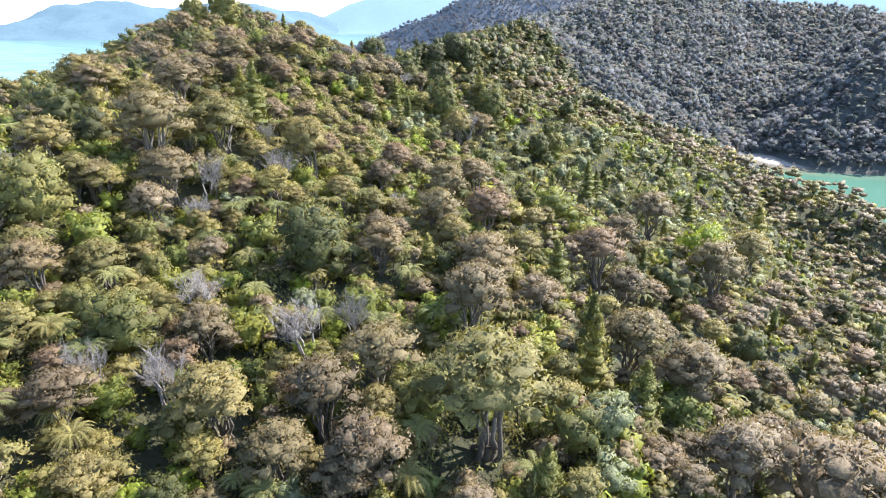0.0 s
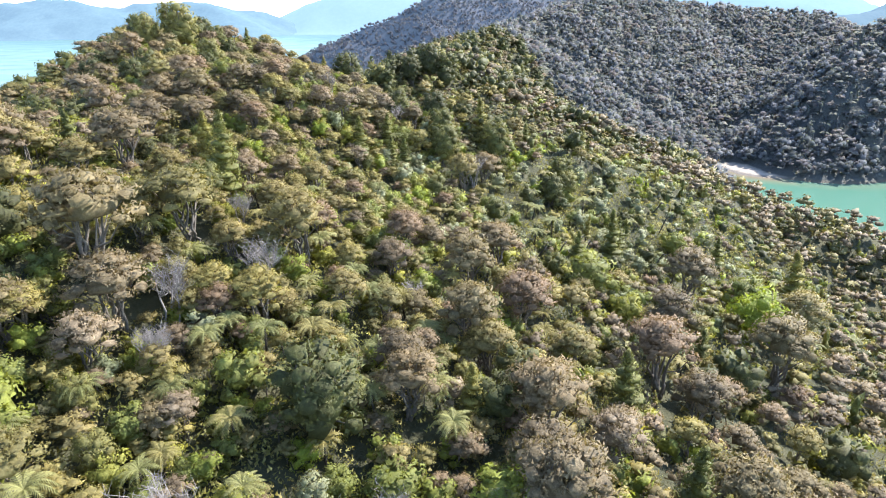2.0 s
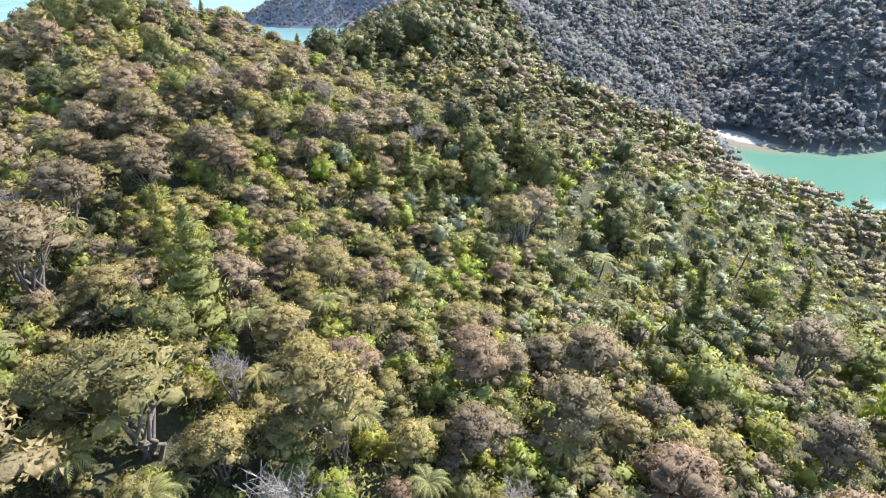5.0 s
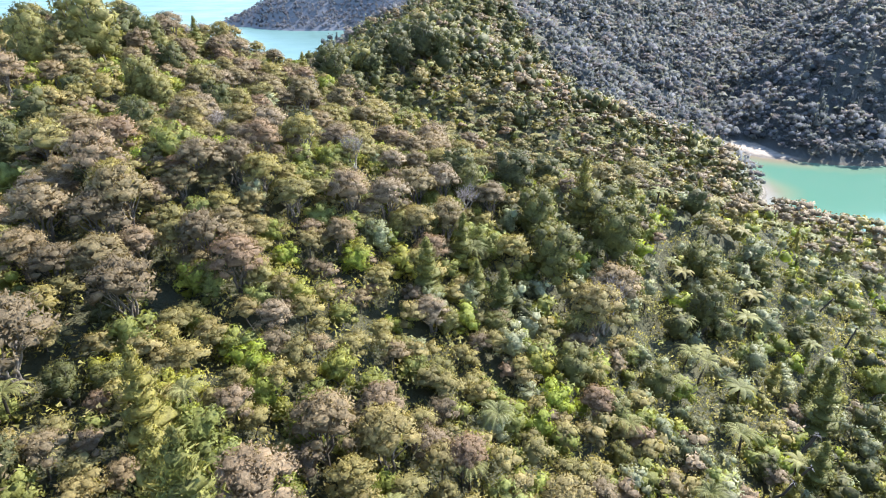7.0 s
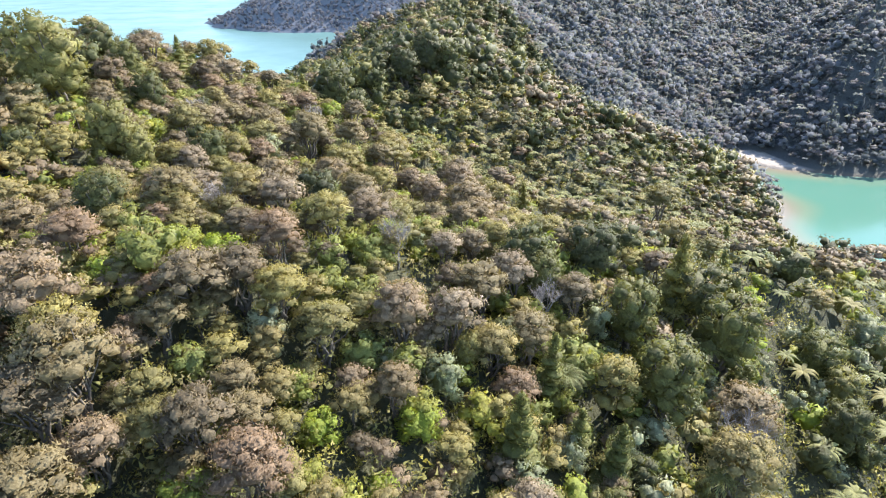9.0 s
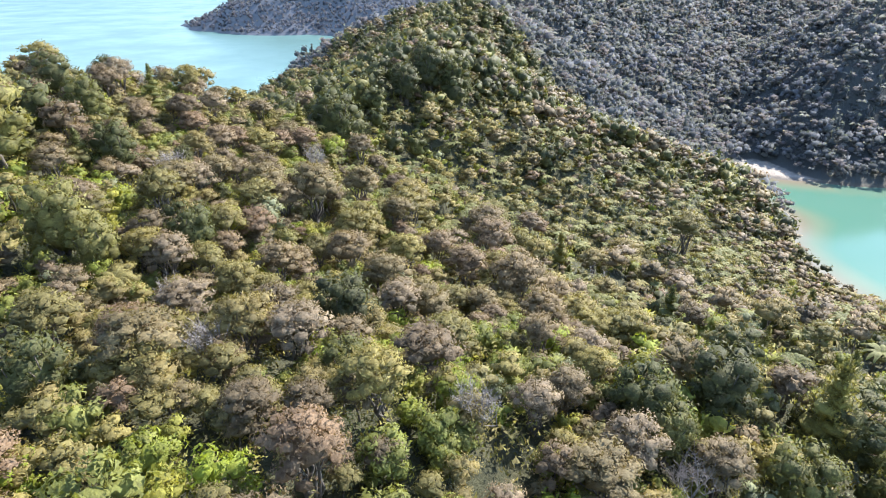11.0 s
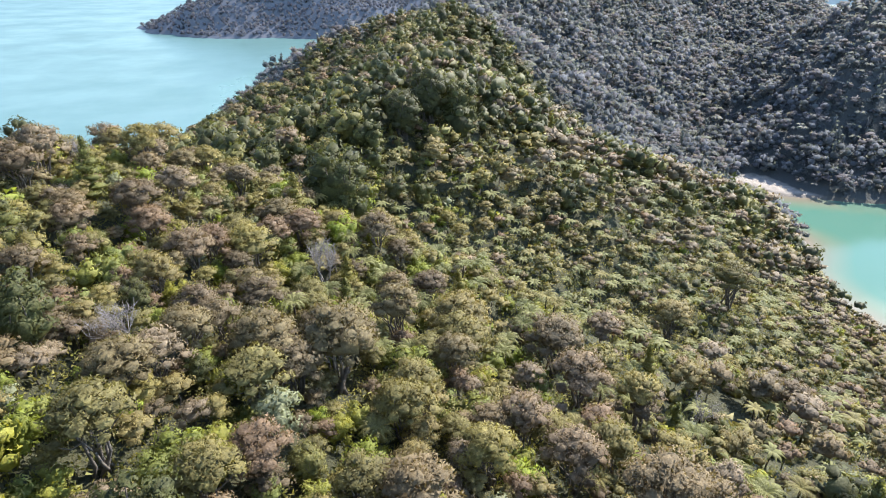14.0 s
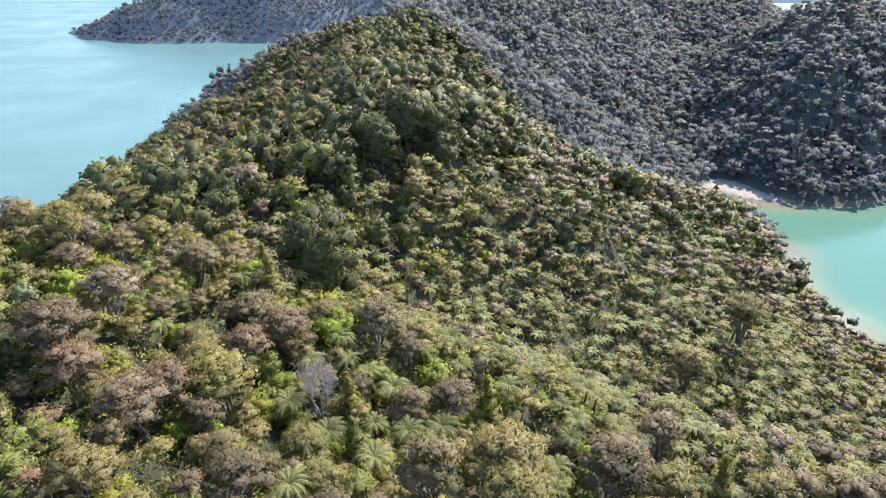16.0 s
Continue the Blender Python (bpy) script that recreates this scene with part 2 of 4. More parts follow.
def ground_material():
    mat, nodes, links, bsdf = material("forest_floor")
    geo = nodes.new("ShaderNodeNewGeometry")
    sep = nodes.new("ShaderNodeSeparateXYZ")
    links.new(geo.outputs["Position"], sep.inputs[0])
    n1, n2 = noise_tex(nodes, 0.35, 5.0), noise_tex(nodes, 4.0, 6.0, 0.7)
    for n in (n1, n2):
        links.new(geo.outputs["Position"], n.inputs["Vector"])
    soil = ramp(nodes, [(0.3, (0.03, 0.032, 0.016)), (0.48, (0.052, 0.054, 0.026)), (0.62, (0.078, 0.074, 0.036)), (0.75, (0.05, 0.043, 0.027))])
    links.new(math_node(nodes, links, "ADD", math_node(nodes, links, "MULTIPLY", n1.outputs["Fac"], 0.6), math_node(nodes, links, "MULTIPLY", n2.outputs["Fac"], 0.4)), soil.inputs["Fac"])
    beach = ramp(nodes, [(0.3, (0.34, 0.28, 0.23)), (0.7, (0.50, 0.44, 0.38))])
    rock = ramp(nodes, [(0.3, (0.06, 0.055, 0.045)), (0.7, (0.14, 0.125, 0.10))])
    where = nodes.new("ShaderNodeAttribute")
    where.attribute_name = "sand"
    sand = nodes.new("ShaderNodeMix")
    sand.data_type = "RGBA"
    for r in (beach, rock):
        links.new(n2.outputs["Fac"], r.inputs["Fac"])
    wet = nodes.new("ShaderNodeMapRange")
    wet.inputs["From Min"].default_value, wet.inputs["From Max"].default_value = 0.45, 0.95
    wet.inputs["To Min"].default_value = 0.42
    links.new(sep.outputs["Z"], wet.inputs["Value"])
    damp = nodes.new("ShaderNodeVectorMath")
    damp.operation = "SCALE"
    links.new(beach.outputs["Color"], damp.inputs[0])
    links.new(wet.outputs["Result"], damp.inputs["Scale"])
    links.new(where.outputs["Fac"], sand.inputs[0])
    links.new(rock.outputs["Color"], sand.inputs[6])
    links.new(damp.outputs["Vector"], sand.inputs[7])
    edge = nodes.new("ShaderNodeMapRange")
    edge.inputs["From Min"].default_value, edge.inputs["From Max"].default_value = 1.3, 2.0
    links.new(math_node(nodes, links, "ADD", sep.outputs["Z"], n1.outputs["Fac"]), edge.inputs["Value"])
    mix = nodes.new("ShaderNodeMix")
    mix.data_type = "RGBA"
    links.new(edge.outputs["Result"], mix.inputs[0])
    links.new(sand.outputs[2], mix.inputs[6])
    # far-slope ground tone standing in for haze and shadow there, not a scrub cover
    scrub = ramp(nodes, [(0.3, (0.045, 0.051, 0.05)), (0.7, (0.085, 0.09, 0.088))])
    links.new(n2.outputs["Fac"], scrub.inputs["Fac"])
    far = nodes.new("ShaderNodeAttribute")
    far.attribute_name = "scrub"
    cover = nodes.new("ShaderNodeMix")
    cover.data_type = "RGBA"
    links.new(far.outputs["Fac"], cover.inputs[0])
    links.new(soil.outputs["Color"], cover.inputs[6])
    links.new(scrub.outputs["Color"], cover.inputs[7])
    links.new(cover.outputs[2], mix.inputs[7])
    links.new(mix.outputs[2], bsdf.inputs["Base Color"])
    bump = nodes.new("ShaderNodeBump")
    bump.inputs["Distance"].default_value = 0.25
    links.new(n2.outputs["Fac"], bump.inputs["Height"])
    links.new(bump.outputs["Normal"], bsdf.inputs["Normal"])
    bsdf.inputs["Roughness"].default_value = 0.95
    return mat


def water_material():
    mat, nodes, links, bsdf = material("turquoise_sea")
    geo, depth = nodes.new("ShaderNodeNewGeometry"), nodes.new("ShaderNodeAttribute")
    depth.attribute_name = "depth"
    slow, ripple = noise_tex(nodes, 0.012, 4.0), noise_tex(nodes, 0.9, 3.0)
    for n in (slow, ripple):
        links.new(geo.outputs["Position"], n.inputs["Vector"])
    tone = ramp(nodes, [(0.0, (0.22, 0.178, 0.135)), (0.12, (0.19, 0.175, 0.125)), (0.36, (0.145, 0.195, 0.135)), (0.65, (0.085, 0.19, 0.14)), (1.0, (0.10, 0.186, 0.18))])
    links.new(math_node(nodes, links, "MULTIPLY", depth.outputs["Fac"], 1 / 12), tone.inputs["Fac"])
    links.new(tone.outputs["Color"], bsdf.inputs["Base Color"])
    open_sea = nodes.new("ShaderNodeMapRange")      # sheltered inlet calm, open bay ruffled
    open_sea.inputs["From Min"].default_value, open_sea.inputs["From Max"].default_value = 8.0, 12.0
    open_sea.inputs["To Min"].default_value, open_sea.inputs["To Max"].default_value = 0.0, 0.2
    links.new(depth.outputs["Fac"], open_sea.inputs["Value"])
    calm = ramp(nodes, [(0.35, (0.08, 0.08, 0.08)), (0.65, (0.2, 0.2, 0.2))])
    links.new(slow.outputs["Fac"], calm.inputs["Fac"])
    links.new(math_node(nodes, links, "ADD", calm.outputs["Color"], open_sea.outputs["Result"]), bsdf.inputs["Roughness"])
    bump = nodes.new("ShaderNodeBump")
    bump.inputs["Strength"].default_value, bump.inputs["Distance"].default_value = 0.25, 0.05
    links.new(ripple.outputs["Fac"], bump.inputs["Height"])
    links.new(bump.outputs["Normal"], bsdf.inputs["Normal"])
    bsdf.inputs["IOR"].default_value = 1.33
    bsdf.inputs["Specular IOR Level"].default_value = 0.3
    return mat


def spread(lo, hi, step, far, far_step):
    return np.concatenate([np.arange(-far, lo, far_step), np.arange(lo, hi, step), np.arange(hi, far + 1, far_step)])


v, f = sheet("ground", spread(-180, 460, 4, 4900, 240), spread(-120, 700, 4, 4900, 240), ground_height)
ground = tagged(new("ground", mesh_of("ground", v, f, np.ones(len(f)))), "steep bush-covered hillside with leaf litter and pale sandy shore", "hillside", kind="structure")
sandy = np.clip((222 + 0.1 * (v[:, 1] - 350) - v[:, 0]) / 4, 0, 1) * np.where((v[:, 0] > 182) & (v[:, 1] > 325), 1.0, 0.4)     # dry on the spit alone
ground.data.attributes.new("sand", "FLOAT", "POINT").data.foreach_set("value", sandy.astype(np.float32))
# where the ground takes the painted far-slope tone
far_toned = np.clip(np.maximum((v[:, 0] - 100 + 0.35 * (v[:, 1] - 350)) / 20, (v[:, 1] - 460) / 20), 0, 1) * (np.maximum(v[:, 0] - 170, v[:, 1] - 340) > 0)
ground.data.attributes.new("scrub", "FLOAT", "POINT").data.foreach_set("value", far_toned.astype(np.float32))
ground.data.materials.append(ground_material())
v, f = sheet("water", spread(90, 330, 5, 4900, 300), spread(120, 420, 5, 4900, 300), lambda x, y: x * 0)
water = tagged(new("water", mesh_of("water", v, f, np.ones(len(f)), extra=np.where(v[:, 0] < 85, 12, np.clip(np.maximum(-ground_height(v[:, 0], v[:, 1]), np.clip((v[:, 0] - 218) * 1.2, 0, 6)), 0, np.where(np.hypot(v[:, 0] - 200, v[:, 1] - 250) < 300, 8, 12))))), "calm turquoise sea water with pale sandy shallows", "sea", kind="structure")
water.data.materials.append(water_material())


# far shores across the water, haze put in as bluish colour and glow
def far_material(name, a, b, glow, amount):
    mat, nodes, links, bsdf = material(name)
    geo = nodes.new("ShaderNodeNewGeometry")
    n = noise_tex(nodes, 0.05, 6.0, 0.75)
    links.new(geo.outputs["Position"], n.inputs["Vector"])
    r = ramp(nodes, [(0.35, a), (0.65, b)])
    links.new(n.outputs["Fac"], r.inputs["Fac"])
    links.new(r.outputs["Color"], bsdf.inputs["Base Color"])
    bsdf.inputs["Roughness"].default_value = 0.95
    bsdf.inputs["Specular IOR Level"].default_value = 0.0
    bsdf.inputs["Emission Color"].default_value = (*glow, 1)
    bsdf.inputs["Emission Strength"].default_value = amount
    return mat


def far_ridge(name, crest, fall, rough, step, mat, label):
    xs, ys = [c[0] for c in crest], [c[1] for c in crest]
    m = max(c[2] for c in crest) / fall + 30

    def height(x, y):
        z = np.full(x.shape, -5.0)
        for a, b in zip(crest[:-1], crest[1:]):
            dx, dy = b[0] - a[0], b[1] - a[1]
            u = np.clip(((x - a[0]) * dx + (y - a[1]) * dy) / (dx * dx + dy * dy), 0, 1)
            r = np.hypot(x - a[0] - u * dx, y - a[1] - u * dy)
            z = np.maximum(z, a[2] + u * (b[2] - a[2]) - fall * r)
        w = sum(np.sin(x * k / rough + 2.1 * k + 1.7 * np.sin(y * k / rough)) * np.sin(y * k * 1.1 / rough + k) / k for k in (1.0, 2.3, 5.1, 9.7))
        return z + w * rough * 0.16 * np.clip((z + 3) / 25, 0, 1)

    v, f = sheet(name, np.arange(min(xs) - m, max(xs) + m, step), np.arange(min(ys) - m, max(ys) + m, step), height)
    ob = tagged(new(name, mesh_of(name, v, f, np.ones(len(f)))), label, "hills", kind="structure")
    ob.data.materials.append(mat)
    return height


# colour of the air haze, emitted by the hills themselves
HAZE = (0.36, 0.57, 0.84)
CREST_POINT = [(-238, 1205, 6), (-165, 1165, 38), (-70, 1150, 72), (60, 1190, 112), (200, 1270, 150), (420, 1400, 190)]
point_height = far_ridge("backdrop_headland", CREST_POINT, 0.62, 70, 8, far_material("hazed_headland_ground", (0.09, 0.095, 0.115), (0.12, 0.125, 0.15), HAZE, 0.03), "hazy bush-clad headland reaching into the bay")
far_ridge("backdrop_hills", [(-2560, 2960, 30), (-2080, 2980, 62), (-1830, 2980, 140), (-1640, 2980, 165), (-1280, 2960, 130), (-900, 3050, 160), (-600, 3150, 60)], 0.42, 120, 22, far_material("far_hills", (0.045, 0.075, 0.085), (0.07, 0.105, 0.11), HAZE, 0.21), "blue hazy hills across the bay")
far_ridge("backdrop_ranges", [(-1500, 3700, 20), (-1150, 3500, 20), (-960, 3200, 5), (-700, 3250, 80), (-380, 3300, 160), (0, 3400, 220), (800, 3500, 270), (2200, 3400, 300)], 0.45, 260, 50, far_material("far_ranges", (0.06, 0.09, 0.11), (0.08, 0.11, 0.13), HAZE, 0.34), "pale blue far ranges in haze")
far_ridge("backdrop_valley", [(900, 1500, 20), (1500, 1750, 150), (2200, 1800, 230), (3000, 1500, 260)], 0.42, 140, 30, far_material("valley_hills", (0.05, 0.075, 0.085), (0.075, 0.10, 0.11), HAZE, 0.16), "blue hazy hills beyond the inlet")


# ------------------------------------------------------------------ plants
def ico(sub):
    bm = bmesh.new()
    bmesh.ops.create_icosphere(bm, subdivisions=sub, radius=1)
    v, f = np.array([q.co[:] for q in bm.verts]), np.array([[q.index for q in p.verts] for p in bm.faces])
    bm.free()
    return v, f


ICO = {1: ico(1), 2: ico(2)}


class Shape:
    """Triangles gathered for one part."""

    def __init__(self):
        self.v, self.f, self.q, self.n = [], [], [], 0

    def add(self, v, f, normals):
        self.v.append(v)
        self.f.append(np.asarray(f) + self.n)
        self.q.append(normals)
        self.n += len(v)

    def done(self):
        if not self.v:
            return np.zeros((0, 3)), np.zeros((0, 3), int), np.zeros(0, bool), np.zeros((0, 3))
        f = np.concatenate(self.f)
        return np.concatenate(self.v), f, np.ones(len(f), bool), np.concatenate(self.q)


def units(a):
    return a / np.maximum(np.linalg.norm(a, axis=1, keepdims=True), 1e-6)


def leaves(sh, rng, centre, radius, count, size, low=-0.25, jitter=0.5, brush=0.0, droop=0.0):
    """Leaf tufts over a bough: flat leaves, or with brush the slim upright sprays of tea tree."""
    radius = np.asarray(radius, float)
    d = units(rng.normal(size=(count, 3)))
    d[:, 2] = np.where(d[:, 2] < low, np.abs(d[:, 2]), d[:, 2])
    p = np.asarray(centre) + d * radius * rng.uniform(0.82 if count > 60 else 0.76, 1.1, (count, 1))
    n = units(units(d / radius) + jitter * rng.normal(size=(count, 3)))
    t = units(np.cross(n, rng.normal(size=(count, 3))))
    b = np.cross(n, t)
    t = units(t * (1 - 0.5 * brush) + brush * (0.7 * units(d / radius) + (0, 0, 0.6)) - (0, 0, droop))
    s = size * rng.uniform(0.6, 1.5, (count, 1))
    long, wide = 1.0 + 0.75 * brush, 0.60 - 0.3 * brush
    v = np.stack([p + long * t * s, p - 0.55 * t * s + wide * b * s, p - 0.55 * t * s - wide * b * s], 1).reshape(-1, 3)
    even = 0.9 if size > 0.4 else 0.82 if size > 0.3 else 0.76
    soft = units(even * units(d / radius) + (1 - even) * n + (0, 0, 0.12))
    sh.add(v, np.arange(3 * count).reshape(-1, 3), np.repeat(soft, 3, 0))


def core(sh, rng, centre, radius, sub=1, shrink=0.8):
    v, f = ICO[sub]
    out = units(v / np.asarray(radius))
    v = v * (1 + 0.13 * rng.normal(size=(len(v), 1))) * np.asarray(radius) * shrink + np.asarray(centre)
    sh.add(v, f, out)


def dome(sh, centre, radius, share):
    """Turns the leaves partly outwards from the whole crown, so that it is lit as one body."""
    radius = np.asarray(radius, float)
    for i, v in enumerate(sh.v):
        sh.q[i] = units((1 - share) * sh.q[i] + share * units((v - np.asarray(centre)) / radius ** 2))


def tube(sh, pts, r0, r1, sides=5):
    pts = np.asarray(pts, float)
    k = len(pts)
    a = np.arange(sides) * 2 * math.pi / sides
    rings, outs = [], []
    for i, p in enumerate(pts):
        d = pts[min(i + 1, k - 1)] - pts[max(i - 1, 0)]
        d = d / max(np.linalg.norm(d), 1e-6)
        u = np.cross(d, (0.31, 0.92, 0.2))
        u /= max(np.linalg.norm(u), 1e-6)
        w = np.cross(d, u)
        outs.append(np.cos(a)[:, None] * u + np.sin(a)[:, None] * w)
        rings.append(p + (r0 + (r1 - r0) * i / (k - 1)) * outs[-1])
    f = []
    for i in range(k - 1):
        for j in range(sides):
            q, w = i * sides + j, i * sides + (j + 1) % sides
            f += [(q, w, w + sides), (q, w + sides, q + sides)]
    sh.add(np.concatenate(rings), f, np.concatenate(outs))


def bend(rng, a, b, k, amount):
    a, b = np.asarray(a, float), np.asarray(b, float)
    u = np.linspace(0, 1, k)[:, None]
    off = rng.normal(size=(k, 3)) * amount * np.linalg.norm(b - a)
    off[0] = off[-1] = 0
    return a + (b - a) * u + off


def stems(tr, rng, tips, fork, lod, r=0.115, bare=True):
    """A forked trunk whose branches reach the boughs."""
    sides = (6, 4, 3, 3)[lod]
    k = max(1, len(tips) // (3, 4, 6, 9)[lod])
    base = np.zeros(3) - (0, 0, 0.5)
    for g in range(k):
        group = tips[g::k]
        mid = np.mean(group, 0) * (0.45, 0.45, 0) + (0, 0, fork * rng.uniform(0.8, 1.15))
        tube(tr, bend(rng, base + rng.normal(size=3) * (0.12, 0.12, 0), mid, (5, 4, 2, 2)[lod], 0.06), r, r * 0.6, sides)
        if lod < 2 and bare:
            for q in group[::2]:
                tube(tr, bend(rng, mid, q, 3, 0.09), r * 0.5, r * 0.14, (4, 3)[lod])


LEAVES = {"tall": (2000, 700, 150, 40), "young": (900, 360, 84, 26), "round": (2000, 720, 170, 40), "cone": (1800, 560, 110, 22), "small": (900, 420, 110, 30)}


def tea_tree(rng, lod, kind="tall"):
    """Broad umbrella crown of many small leafy pads on several bare stems."""
    cr, tr = Shape(), Shape()
    h, r = 5.4, 2.4
    n = (26, 16, 7, 4)[lod] if kind == "tall" else (11, 8, 4, 2)[lod]
    big = 1.0 if kind == "tall" else 1.35
    skew = rng.uniform(-0.35, 0.35, 2)
    reach = rng.uniform(0.8, 1.1, 7)
    tips = []
    for i in range(n):
        u = (i + 0.4) / n
        a = 2.4 * i + rng.uniform(-0.4, 0.4)
        q = r * 0.86 * math.sqrt(u) * reach[int(a / (2 * math.pi) * 7) % 7]
        c = np.array((q * math.cos(a) + skew[0], q * math.sin(a) + skew[1], h - 0.5 - 1.95 * u ** 1.6 + rng.uniform(-0.3, 0.2)))
        s = big * rng.uniform(0.52, 0.86) * (1.0, 1.18, 1.5, 1.8)[lod]
        rad = np.array((s, s * rng.uniform(0.85, 1.15), s * rng.uniform(0.5, 0.72)))
        core(cr, rng, c, rad, 1, (0.58, 0.6, 0.68, 0.76)[lod])
        leaves(cr, rng, c, rad, LEAVES[kind][lod] // n, (0.10, 0.145, 0.27, 0.42)[lod] * (1.0 if kind == "tall" else 1.2), low=-0.4, brush=(0.35, 0.35, 0.2, 0.0)[lod])
        tips.append(c)
    if lod < 3:
        core(cr, rng, (0, 0, h * 0.66), (r * 0.62, r * 0.62, 0.7), 1, 0.9)
    dome(cr, (skew[0], skew[1], h - 2.4), (r, r, 1.9), 0.5)
    if kind == "tall":
        stems(tr, rng, tips, h * 0.42, lod)
    else:
        tube(tr, bend(rng, (0, 0, -0.6), (0, 0, h * 0.62), 4, 0.04), 0.16, 0.07, 4)
    return cr, tr


def sapling(rng, lod):
    return tea_tree(rng, lod, "young")


def round_tree(rng, lod, h=6.5, r=2.6, foot=0.22, kind="round", leaf=1.0):
    """Dense domed crown of many boughs."""
    cr, tr = Shape(), Shape()
    n = (24, 14, 6, 4)[lod] if kind == "round" else (11, 8, 4, 2)[lod]
    tips = []
    for i in range(n):
        u = (i + 0.5) / n
        a, z = 2.4 * i + rng.uniform(-0.3, 0.3), foot + (0.93 - foot) * (1 - u) ** 0.8
        q = r * 0.72 * math.sqrt(max(0.0, 1 - ((z - 0.42) / 0.62) ** 2)) * rng.uniform(0.75, 1.1)
        c = np.array((q * math.cos(a), q * math.sin(a), h * z - 0.4)) if n > 1 else np.array((0, 0, h * 0.55))
        s = r * rng.uniform(0.25, 0.4) * (1.0, 1.18, 1.5, 1.9)[lod] * (1.0 if kind == "round" else 1.2)
        rad = np.array((s, s, s * rng.uniform(0.7, 0.95)))
        core(cr, rng, c, rad, 1, (0.6, 0.62, 0.64, 0.66)[lod])
        leaves(cr, rng, c, rad, LEAVES[kind][lod] // n, leaf * (0.13, 0.155, 0.29, 0.42)[lod], low=-0.5, brush=(0.2, 0.2, 0.1, 0.0)[lod])
        tips.append(c)
    if lod < 3:
        core(cr, rng, (0, 0, h * 0.45), (r * 0.6, r * 0.6, h * 0.32), 1, 1.0)
    dome(cr, (0, 0, h * 0.42), (r, r, h * 0.5), 0.5)
    if kind == "round":
        stems(tr, rng, tips, h * 0.35, lod, 0.17, lod == 0)
    else:
        tube(tr, bend(rng, (0, 0, -0.6), (0, 0, h * 0.6), 4, 0.04), 0.12, 0.05, 4)
    return cr, tr


def shrub(rng, lod):
    return round_tree(rng, lod, 3.4, 1.7, 0.12, "small", 1.0)


def silver(rng, lod):
    return round_tree(rng, lod, 3.6, 1.5, 0.12, "small", 0.85)


def cone_tree(rng, lod):
    """Narrow pointed crown down to the ground."""
    cr, tr = Shape(), Shape()
    h, r = 6.0, 1.7
    n = (12, 7, 4, 2)[lod]
    for i in range(n):
        u = (i + 0.5) / n
        q = r * (1 - u) ** 0.75 * rng.uniform(0.82, 1.05)
        a = 2.4 * i
        c = np.array((0.28 * q * math.cos(a), 0.28 * q * math.sin(a), 0.7 + (h - 0.9) * u))
        rad = np.array((q * 0.95 + 0.12, q * 0.95 + 0.12, h / n * 0.85))
        core(cr, rng, c, rad, 1, 0.7)
        leaves(cr, rng, c, rad, LEAVES["cone"][lod] // n, (0.095, 0.15, 0.32, 0.55)[lod], low=-0.8, brush=(0.5, 0.5, 0.2, 0.0)[lod], droop=-0.2)
    tube(tr, bend(rng, (0, 0, -0.5), (0, 0, h * 0.92), 4, 0.01), 0.16, 0.03, (6, 4, 3, 3)[lod])
    return cr, tr


